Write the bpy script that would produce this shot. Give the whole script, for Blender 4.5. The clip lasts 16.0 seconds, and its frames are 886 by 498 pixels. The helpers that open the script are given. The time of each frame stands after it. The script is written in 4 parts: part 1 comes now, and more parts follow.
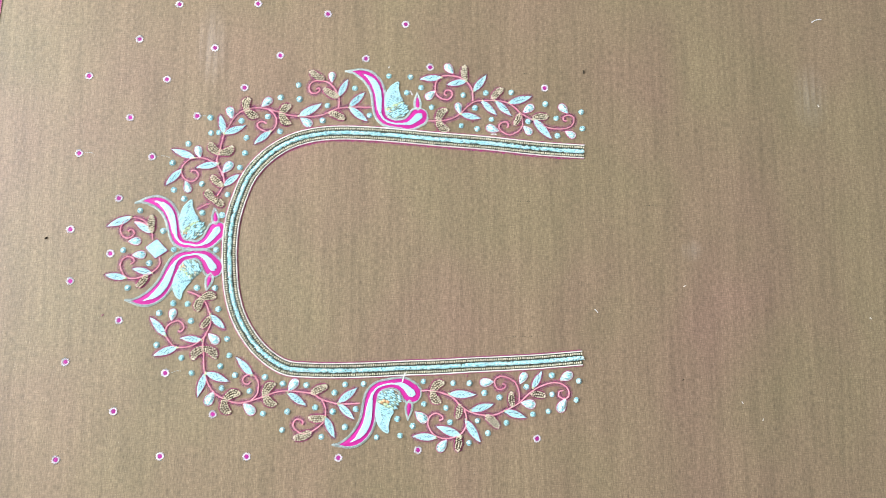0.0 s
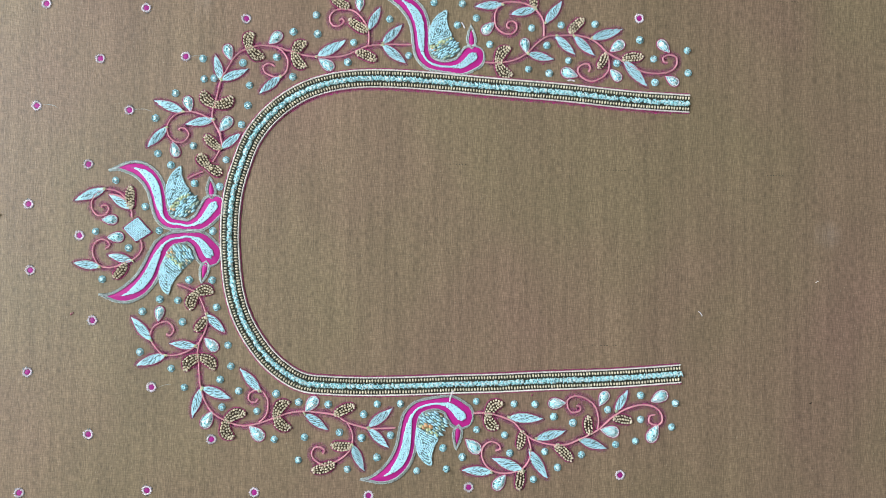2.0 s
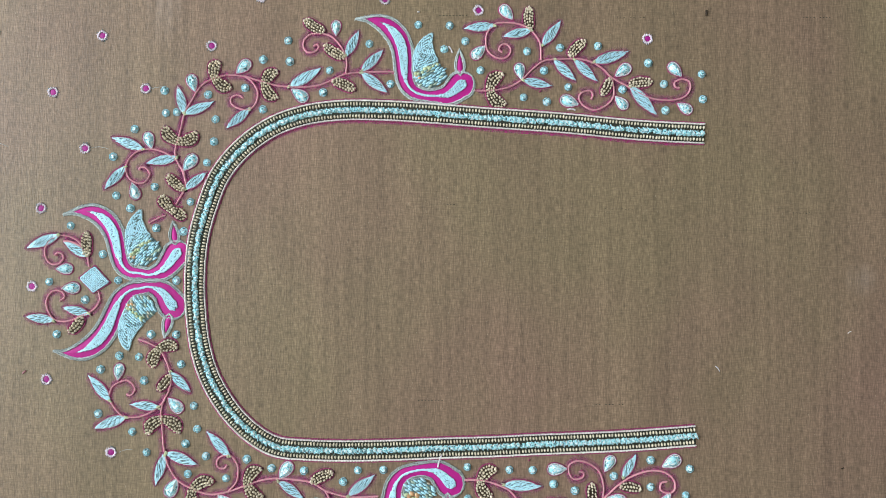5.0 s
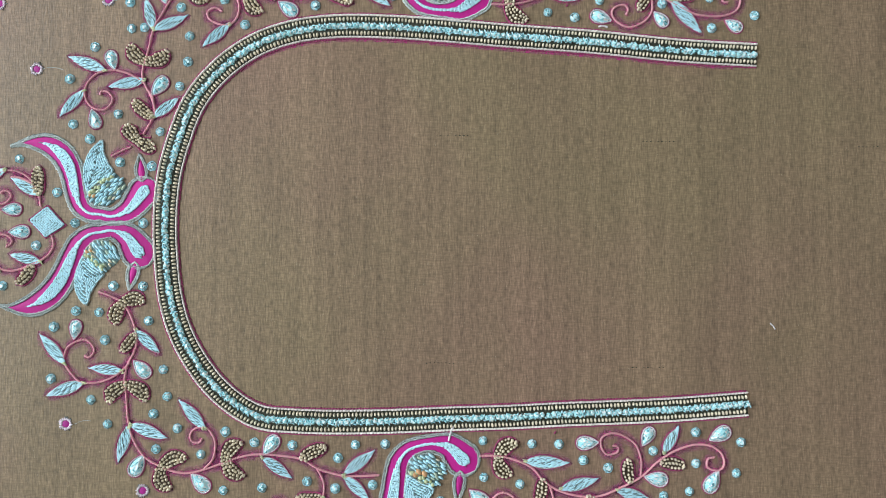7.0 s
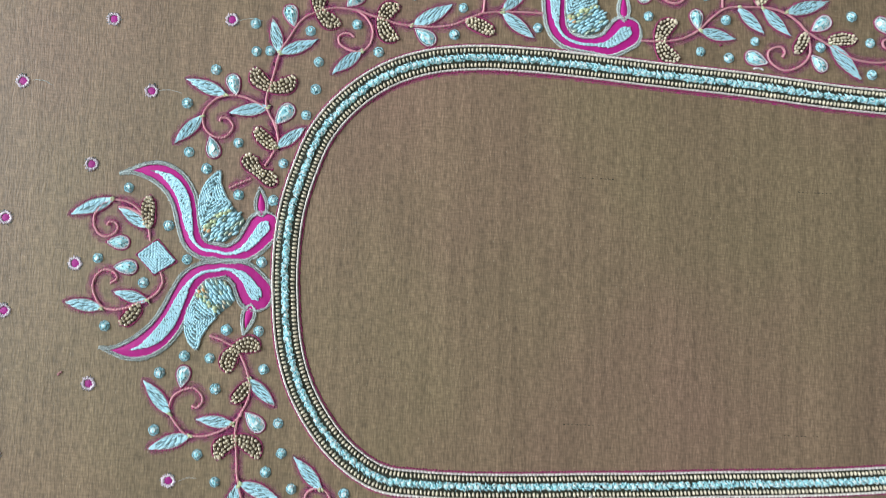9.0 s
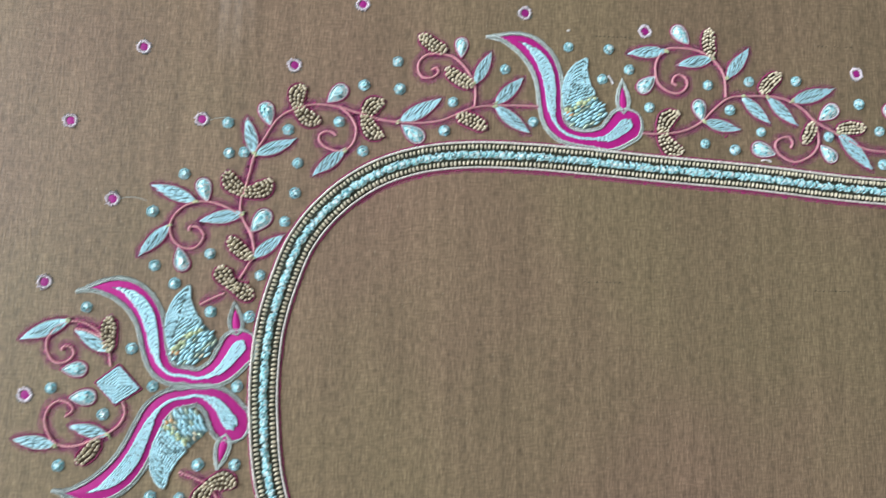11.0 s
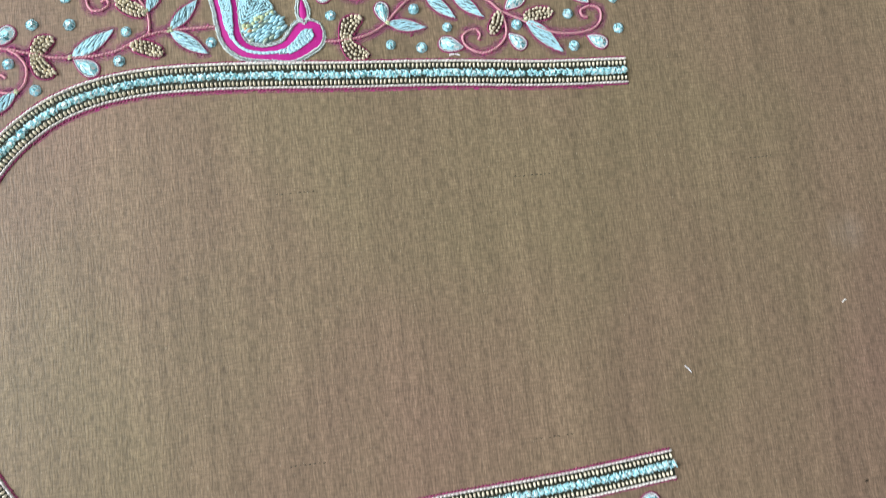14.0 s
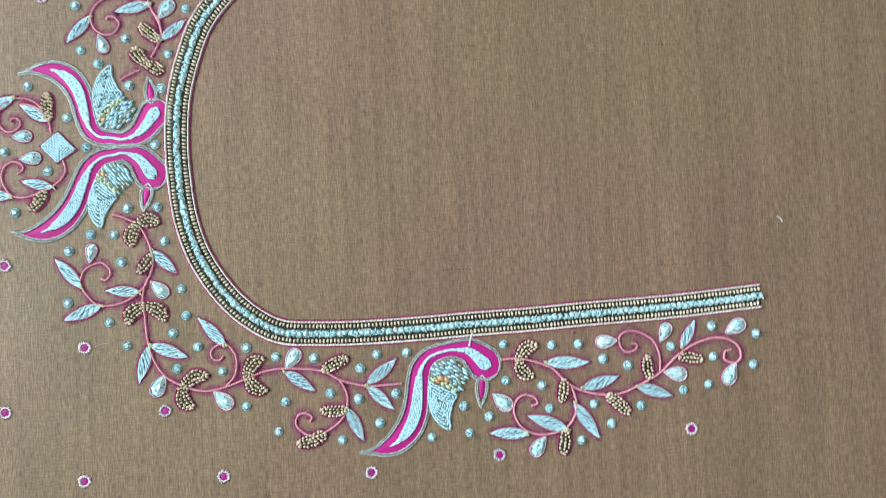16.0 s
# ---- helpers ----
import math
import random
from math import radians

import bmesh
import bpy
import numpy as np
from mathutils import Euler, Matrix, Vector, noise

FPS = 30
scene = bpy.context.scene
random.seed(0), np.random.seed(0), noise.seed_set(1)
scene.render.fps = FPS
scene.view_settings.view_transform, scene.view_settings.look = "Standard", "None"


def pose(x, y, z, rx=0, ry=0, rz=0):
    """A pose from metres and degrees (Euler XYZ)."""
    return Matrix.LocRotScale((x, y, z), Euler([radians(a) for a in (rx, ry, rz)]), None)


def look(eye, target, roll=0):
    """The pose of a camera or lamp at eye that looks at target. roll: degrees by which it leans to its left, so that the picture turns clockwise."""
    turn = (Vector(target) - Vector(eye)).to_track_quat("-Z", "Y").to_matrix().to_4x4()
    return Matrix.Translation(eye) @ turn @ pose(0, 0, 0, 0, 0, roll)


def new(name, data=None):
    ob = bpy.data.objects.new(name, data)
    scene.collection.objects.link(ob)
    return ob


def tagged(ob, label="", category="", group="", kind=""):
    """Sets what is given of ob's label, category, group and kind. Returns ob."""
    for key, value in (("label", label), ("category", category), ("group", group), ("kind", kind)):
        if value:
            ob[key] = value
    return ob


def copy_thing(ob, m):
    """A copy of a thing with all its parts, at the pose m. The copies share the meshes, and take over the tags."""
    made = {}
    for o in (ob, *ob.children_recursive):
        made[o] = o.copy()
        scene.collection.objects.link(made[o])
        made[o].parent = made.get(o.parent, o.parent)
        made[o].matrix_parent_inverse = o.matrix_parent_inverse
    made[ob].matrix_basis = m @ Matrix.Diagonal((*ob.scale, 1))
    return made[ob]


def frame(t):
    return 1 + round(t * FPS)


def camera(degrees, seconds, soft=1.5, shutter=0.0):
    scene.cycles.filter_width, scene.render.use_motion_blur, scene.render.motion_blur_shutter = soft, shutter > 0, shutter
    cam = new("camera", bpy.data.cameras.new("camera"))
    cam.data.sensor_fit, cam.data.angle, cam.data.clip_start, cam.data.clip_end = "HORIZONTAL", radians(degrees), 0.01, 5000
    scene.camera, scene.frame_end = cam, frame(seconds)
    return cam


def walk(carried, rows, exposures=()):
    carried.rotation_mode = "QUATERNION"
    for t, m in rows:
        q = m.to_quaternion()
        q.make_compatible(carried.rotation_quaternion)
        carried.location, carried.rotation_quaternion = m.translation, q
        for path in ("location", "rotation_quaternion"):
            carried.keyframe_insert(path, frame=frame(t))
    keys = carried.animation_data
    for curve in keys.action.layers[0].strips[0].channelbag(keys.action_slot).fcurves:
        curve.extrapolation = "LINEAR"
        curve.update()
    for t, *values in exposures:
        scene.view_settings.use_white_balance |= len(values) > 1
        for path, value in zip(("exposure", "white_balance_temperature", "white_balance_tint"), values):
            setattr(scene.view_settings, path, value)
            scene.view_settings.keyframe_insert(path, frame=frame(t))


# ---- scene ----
cam = camera(62.64, 16.0, soft=0.75, shutter=0.35)
PATH = [
    (0, -0.04147, -0.06627, 0.53134, 7.115, -4.525, -0.297),
    (0.5, -0.05217, -0.05517, 0.52377, 5.936, -3.119, 1.522),
    (1, -0.04857, -0.02696, 0.47142, 6.506, -2.070, 0.666),
    (1.5, -0.05250, -0.02151, 0.43019, 4.102, -1.951, 0.014),
    (2, -0.04800, -0.02466, 0.41336, 1.997, -2.071, 0.437),
    (2.5, -0.04214, -0.02355, 0.39267, 1.499, -1.914, 0.161),
    (3, -0.04057, -0.02085, 0.38296, 1.041, -1.428, -0.136),
    (3.5, -0.04022, -0.01372, 0.38029, 1.640, -0.984, -0.518),
    (4, -0.03779, 0.00100, 0.37841, 1.792, -0.567, -0.302),
    (4.2, -0.03540, 0.00572, 0.37743, 1.785, -0.508, -0.344),
    (6.3, -0.02805, -0.00524, 0.34987, 1.135, -0.854, 1.061),
    (6.5, -0.02938, -0.01158, 0.33888, 1.572, -1.113, 0.878),
    (7, -0.03750, -0.02235, 0.32121, 1.820, -1.088, 0.132),
    (7.5, -0.04666, -0.02950, 0.31719, 2.624, -1.087, -0.290),
    (8, -0.06926, -0.03968, 0.31866, 3.335, -1.305, 0.750),
    (8.5, -0.08730, -0.03729, 0.31245, 3.785, -1.710, 1.762),
    (8.7, -0.09362, -0.02634, 0.30540, 3.413, -1.950, 2.060),
    (10.8, -0.11571, 0.01572, 0.27340, 5.150, -4.362, 0.723),
    (11, -0.10969, 0.01833, 0.27245, 6.606, -4.502, 0.481),
    (11.2, -0.09810, 0.02223, 0.27002, 7.286, -4.647, 0.089),
    (11.5, -0.08275, 0.03346, 0.27196, 6.550, -4.848, -1.192),
    (12, -0.05846, 0.03949, 0.26873, 7.277, -5.059, -2.600),
    (12.5, -0.04077, 0.04149, 0.26702, 7.986, -5.417, -3.663),
    (13, -0.01833, 0.04639, 0.26793, 7.905, -5.492, -4.816),
    (13.5, 0.00454, 0.03814, 0.26990, 7.809, -5.155, -6.267),
    (13.8, 0.00787, 0.00003, 0.27304, 7.725, -4.067, -6.839),
    (14, -0.00263, -0.02213, 0.27571, 7.450, -5.067, -6.928),
    (14.1, -0.00261, -0.02325, 0.27766, 5.956, -4.576, -6.842),
    (14.3, -0.00693, -0.04134, 0.27775, 6.648, -4.583, -6.284),
    (14.5, -0.01172, -0.05335, 0.27730, 5.887, -5.070, -5.637),
    (15, -0.02659, -0.06713, 0.28268, 2.303, -4.511, -4.920),
    (15.5, -0.04484, -0.07978, 0.30925, 1.591, -1.986, -5.718),
    (16, -0.05196, -0.06990, 0.32229, 3.147, -2.282, -2.706),
]
walk(cam, [(t, pose(x, y, z, rx, ry, rz)) for t, x, y, z, rx, ry, rz in PATH],
     exposures=[(0.0, 0.5), (0.6, 0.24), (1.2, -0.08), (2.0, -0.2), (4.2, -0.24), (7.0, -0.38), (13.2, -0.36), (14.0, 0.0), (15.0, -0.02), (16.0, -0.12)])

# ---- light: daylight from one wide assumed window, unseen white room ----
world = bpy.data.worlds.new("sky")
scene.world = world
world.use_nodes = True
sky = world.node_tree.nodes.new("ShaderNodeTexSky")
sky.sky_type, sky.sun_disc = "NISHITA", False
sky.sun_elevation, sky.sun_rotation = radians(40), radians(-90)
back = world.node_tree.nodes["Background"]
back.inputs["Strength"].default_value = 0.12
world.node_tree.links.new(sky.outputs["Color"], back.inputs["Color"])


def window_light(name, where, target, wide, high, watts, colour):
    lamp = bpy.data.lights.new(name, "AREA")
    lamp.shape, lamp.size, lamp.size_y, lamp.energy, lamp.color = "RECTANGLE", wide, high, watts, colour
    new(name, lamp).matrix_world = look(where, target)


# added area lamp; the window it stands for is out of view
window_light("assumed_window_daylight", (-1.75, 0.35, 1.15), (0.1, 0.0, 0.0), 1.5, 1.1, 72.0, (0.88, 0.955, 1.0))


# ---- materials ----
def material(name, colour, rough=0.6, metal=0.0, vary=0.15, scale=900.0, bump=0.3, sheen=0.0, coat=0.0, stretch=(1, 1, 1)):
    """Colour with grain at two sizes, relief, and a small change from piece to piece."""
    m = bpy.data.materials.new(name)
    m.use_nodes = True
    nodes, link = m.node_tree.nodes, m.node_tree.links.new
    shader = nodes["Principled BSDF"]
    at = nodes.new("ShaderNodeTexCoord")
    place = nodes.new("ShaderNodeMapping")
    place.inputs["Scale"].default_value = stretch
    link(at.outputs["Object"], place.inputs["Vector"])
    fine, coarse = nodes.new("ShaderNodeTexNoise"), nodes.new("ShaderNodeTexNoise")
    fine.inputs["Scale"].default_value, coarse.inputs["Scale"].default_value = scale, scale / 14
    for n in (fine, coarse):
        n.inputs["Detail"].default_value = 3.0
        link(place.outputs["Vector"], n.inputs["Vector"])
    piece, isle = nodes.new("ShaderNodeObjectInfo"), nodes.new("ShaderNodeNewGeometry")
    total = nodes.new("ShaderNodeMath")
    total.operation = "ADD"
    link(fine.outputs["Fac"], total.inputs[0]), link(coarse.outputs["Fac"], total.inputs[1])
    third = nodes.new("ShaderNodeMath")
    third.operation = "ADD"
    link(total.outputs[0], third.inputs[0]), link(piece.outputs["Random"], third.inputs[1])
    fourth = nodes.new("ShaderNodeMath")
    fourth.operation = "ADD"
    link(third.outputs[0], fourth.inputs[0]), link(isle.outputs["Random Per Island"], fourth.inputs[1])
    span = nodes.new("ShaderNodeMapRange")
    span.inputs["From Min"].default_value, span.inputs["From Max"].default_value = 0.7, 3.3
    span.inputs["To Min"].default_value, span.inputs["To Max"].default_value = 1 - 2 * vary, 1 + 2 * vary
    link(fourth.outputs[0], span.inputs["Value"])
    tint = nodes.new("ShaderNodeMix")
    tint.data_type, tint.blend_type = "RGBA", "MULTIPLY"
    tint.inputs["Factor"].default_value = 1.0
    tint.inputs["A"].default_value = (*colour, 1)
    link(span.outputs["Result"], tint.inputs["B"])
    link(tint.outputs["Result"], shader.inputs["Base Color"])
    shader.inputs["Roughness"].default_value, shader.inputs["Metallic"].default_value = rough, metal
    shader.inputs["Sheen Weight"].default_value, shader.inputs["Coat Weight"].default_value = sheen, coat
    relief = nodes.new("ShaderNodeBump")
    relief.inputs["Strength"].default_value, relief.inputs["Distance"].default_value = bump, 0.0003
    link(fine.outputs["Fac"], relief.inputs["Height"])
    link(relief.outputs["Normal"], shader.inputs["Normal"])
    return m


def silk(name):
    """Shot silk: tan weft over a plum warp, slubbed threads running one way, painted sheen and glints, faint chalk
    rubbed in.
    """
    m = bpy.data.materials.new(name)
    m.use_nodes = True
    nodes, link = m.node_tree.nodes, m.node_tree.links.new
    shader = nodes["Principled BSDF"]
    at = nodes.new("ShaderNodeTexCoord")

    def threads(sx, sy, scale, detail=4.0):
        place, n = nodes.new("ShaderNodeMapping"), nodes.new("ShaderNodeTexNoise")
        place.inputs["Scale"].default_value = (sx, sy, 1)
        place.inputs["Rotation"].default_value = (0, 0, radians(1.0))
        n.inputs["Scale"].default_value, n.inputs["Detail"].default_value = scale, detail
        link(at.outputs["Object"], place.inputs["Vector"]), link(place.outputs["Vector"], n.inputs["Vector"])
        return n.outputs["Fac"]

    def ramp(value, low, high, a, b):
        r = nodes.new("ShaderNodeMapRange")
        for key, v in (("From Min", low), ("From Max", high), ("To Min", a), ("To Max", b)):
            r.inputs[key].default_value = v
        link(value, r.inputs["Value"])
        return r.outputs["Result"]

    def blend(kind, factor, a, b):
        x = nodes.new("ShaderNodeMix")
        x.data_type, x.blend_type = "RGBA", kind
        for key, v in (("Factor", factor), ("A", a), ("B", b)):
            if isinstance(v, (float, tuple)):
                x.inputs[key].default_value = v
            else:
                link(v, x.inputs[key])
        return x.outputs["Result"]

    def maths(kind, a, b):
        x = nodes.new("ShaderNodeMath")
        x.operation = kind
        for n, v in enumerate((a, b)):
            if isinstance(v, float):
                x.inputs[n].default_value = v
            else:
                link(v, x.inputs[n])
        return x.outputs[0]

    warp, weft = threads(1, 0.16, 1500.0, 3.0), threads(0.22, 1, 1300.0, 3.0)
    slub, broad, cloud = threads(1, 0.05, 330.0), threads(1, 0.05, 26.0, 3.0), threads(1, 0.8, 7.0, 3.0)
    # the sheen's shift of hue, painted in as broad tan and plum clouds
    colour = blend("MIX", ramp(cloud, 0.4, 0.74, 0.0, 1.0), TAN, PLUM)
    colour = blend("MULTIPLY", 1.0, colour, ramp(warp, 0.3, 0.7, 0.7, 1.3))
    colour = blend("MULTIPLY", 1.0, colour, ramp(weft, 0.3, 0.7, 0.83, 1.17))
    colour = blend("MULTIPLY", 1.0, colour, ramp(slub, 0.3, 0.7, 0.85, 1.15))
    colour = blend("MULTIPLY", 1.0, colour, ramp(broad, 0.3, 0.7, 0.9, 1.1))
    # bright glints of the threads, painted into the colour
    glint = threads(1, 0.3, 1700.0, 2.0)
    colour = blend("MIX", ramp(glint, 0.66, 0.76, 0.0, 0.5), colour, (0.48, 0.41, 0.29, 1.0))
    # chalk dust, in rubbed patches
    for x, y, wide, high, much in ((-0.171, 0.152, 0.012, 0.035, 0.1), (0.292, 0.122, 0.016, 0.03, 0.1), (0.19, 0.0, 0.01, 0.01, 0.08)):
        place = nodes.new("ShaderNodeMapping")
        place.vector_type = "TEXTURE"
        place.inputs["Location"].default_value, place.inputs["Scale"].default_value = (x, y, 0), (wide, high, 1)
        ball = nodes.new("ShaderNodeTexGradient")
        ball.gradient_type = "SPHERICAL"
        link(at.outputs["Object"], place.inputs["Vector"]), link(place.outputs["Vector"], ball.inputs["Vector"])
        colour = blend("MIX", maths("MULTIPLY", maths("MULTIPLY", ball.outputs["Fac"], much), ramp(slub, 0.35, 0.6, 0.3, 1.6)), colour, (0.62, 0.58, 0.55, 1.0))
    link(colour, shader.inputs["Base Color"])
    shader.inputs["Roughness"].default_value, shader.inputs["Specular IOR Level"].default_value = 0.48, 0.42
    shader.inputs["Sheen Weight"].default_value = 0.08
    relief = nodes.new("ShaderNodeBump")
    relief.inputs["Strength"].default_value, relief.inputs["Distance"].default_value = 0.5, 0.00025
    link(maths("ADD", warp, maths("MULTIPLY", weft, 0.7)), relief.inputs["Height"])
    link(relief.outputs["Normal"], shader.inputs["Normal"])
    return m


TAN, PLUM = (0.235, 0.175, 0.104, 1.0), (0.250, 0.158, 0.113, 1.0)


def dust(name, colour, much):
    """A grainy tint over the cloth: the silk shows through it."""
    m = bpy.data.materials.new(name)
    m.use_nodes = True
    nodes, link = m.node_tree.nodes, m.node_tree.links.new
    shader = nodes["Principled BSDF"]
    shader.inputs["Base Color"].default_value, shader.inputs["Roughness"].default_value = colour, 0.9
    grain = nodes.new("ShaderNodeTexNoise")
    grain.inputs["Scale"].default_value, grain.inputs["Detail"].default_value = 420.0, 4.0
    at = nodes.new("ShaderNodeTexCoord")
    link(at.outputs["Object"], grain.inputs["Vector"])
    span = nodes.new("ShaderNodeMapRange")
    for key, v in (("From Min", 0.3), ("From Max", 0.7), ("To Min", 0.0), ("To Max", much)):
        span.inputs[key].default_value = v
    link(grain.outputs["Fac"], span.inputs["Value"]), link(span.outputs["Result"], shader.inputs["Alpha"])
    return m


def crystal(name):
    """Cut glass on foil: reflections painted into the facets at random, white, pale blue or deep teal."""
    m = bpy.data.materials.new(name)
    m.use_nodes = True
    nodes, link = m.node_tree.nodes, m.node_tree.links.new
    shader = nodes["Principled BSDF"]
    isle, piece, at = nodes.new("ShaderNodeNewGeometry"), nodes.new("ShaderNodeObjectInfo"), nodes.new("ShaderNodeTexCoord")
    cells = nodes.new("ShaderNodeTexVoronoi")
    cells.inputs["Scale"].default_value = 900.0
    link(at.outputs["Object"], cells.inputs["Vector"])
    split = nodes.new("ShaderNodeSeparateColor")
    link(cells.outputs["Color"], split.inputs["Color"])
    total, third, wrap = nodes.new("ShaderNodeMath"), nodes.new("ShaderNodeMath"), nodes.new("ShaderNodeMath")
    link(isle.outputs["Random Per Island"], total.inputs[0]), link(piece.outputs["Random"], total.inputs[1])
    link(total.outputs[0], third.inputs[0]), link(split.outputs["Red"], third.inputs[1])
    wrap.operation = "FRACT"
    link(third.outputs[0], wrap.inputs[0])
    # bright and dark reflections, as steps of base colour
    steps = nodes.new("ShaderNodeValToRGB")
    stops = steps.color_ramp.elements
    stops[0].position, stops[0].color = 0.0, (0.05, 0.17, 0.21, 1)
    stops[1].position, stops[1].color = 1.0, (0.96, 0.98, 1.0, 1)
    for at_value, colour in ((0.1, (0.14, 0.42, 0.50, 1)), (0.2, (0.38, 0.84, 0.95, 1)), (0.6, (0.52, 0.94, 1.0, 1)), (0.76, (0.88, 0.99, 1.0, 1))):
        stop = stops.new(at_value)
        stop.color = colour
    link(wrap.outputs[0], steps.inputs["Fac"]), link(steps.outputs["Color"], shader.inputs["Base Color"])
    shader.inputs["Roughness"].default_value, shader.inputs["Metallic"].default_value, shader.inputs["Coat Weight"].default_value = 0.08, 0.0, 0.6
    return m


ROSE_HALO = dust("rose_halo_tint", (0.42, 0.09, 0.24, 1.0), 0.27)
PINK_DUST = dust("magenta_tracing_powder", (0.50, 0.05, 0.24, 1.0), 0.8)
SILK = silk("tan_shot_silk")
MAGENTA = material("magenta_satin", (0.50, 0.007, 0.25), 0.65, 0.0, 0.12, 700.0, 0.5, 0.0, stretch=(1, 0.15, 1))
ROSE = material("rose_cord", (0.70, 0.34, 0.39), 0.5, 0.0, 0.14, 2500.0, 0.4)
WINE = material("wine_thread", (0.36, 0.05, 0.16), 0.65, 0.0, 0.2, 2500.0, 0.4)
SILVER = material("pale_blue_zari", (0.55, 0.88, 1.0), 0.3, 0.05, 0.1, 2500.0, 0.4)
# for loose teal thread, and for shade put in as dark grounds and strokes
TEAL = material("teal_thread_and_shade", (0.13, 0.21, 0.22), 0.6, 0.0, 0.2, 2000.0, 0.4)
GREY = material("silver_grey_cord", (0.54, 0.61, 0.61), 0.45, 0.15, 0.2, 2500.0, 0.4)
CREAM = material("cream_cord", (0.90, 0.85, 0.83), 0.5, 0.1, 0.15, 2500.0, 0.4)
GOLD = material("antique_gold_bead", (0.79, 0.71, 0.55), 0.22, 0.15, 0.2, 1500.0, 0.15)
MIXED = material("pale_green_tube_bead", (0.62, 0.74, 0.60), 0.25, 0.3, 0.3, 1500.0, 0.15)
PEACH = material("peach_bead", (0.75, 0.42, 0.22), 0.3, 0.1, 0.2, 1500.0, 0.15)
LIME = material("lime_knot_thread", (0.58, 0.66, 0.40), 0.5, 0.0, 0.2, 2000.0, 0.4)
CRYSTAL = crystal("foil_backed_crystal")
DARK = material("dark_olive_ground_thread", (0.03, 0.034, 0.022), 0.7, 0.0, 0.3, 1500.0, 0.5)
BROWN = material("dark_brown_ground_thread", (0.06, 0.04, 0.022), 0.7, 0.0, 0.3, 1500.0, 0.5)
WHITE = material("white_zari", (0.82, 0.80, 0.84), 0.4, 0.15, 0.15, 2500.0, 0.4)
LAVENDER = material("lavender_brocade", (0.27, 0.17, 0.39), 0.5, 0.1, 0.2, 500.0, 0.6)
VIOLET = material("violet_brocade_thread", (0.10, 0.04, 0.19), 0.5, 0.1, 0.2, 500.0, 0.6)
PINK_TRIM = material("magenta_trim", (0.27, 0.015, 0.15), 0.5, 0.0, 0.1, 600.0, 0.4, stretch=(1, 0.2, 1))
LILAC = material("pale_lilac_thread", (0.76, 0.69, 0.77), 0.5, 0.05, 0.2, 2500.0, 0.4)
PLUMMY = material("dark_magenta_thread", (0.36, 0.008, 0.23), 0.6, 0.0, 0.15, 1500.0, 0.4)
PLASTER = material("white_plaster", (0.62, 0.61, 0.58), 0.9, 0.0, 0.03, 30.0, 0.2)
CEMENT = material("grey_cement", (0.3, 0.29, 0.27), 0.8, 0.0, 0.15, 20.0, 0.3)
TIMBER = material("brown_timber", (0.22, 0.13, 0.07), 0.5, 0.0, 0.2, 40.0, 0.3, stretch=(0.1, 1, 1))


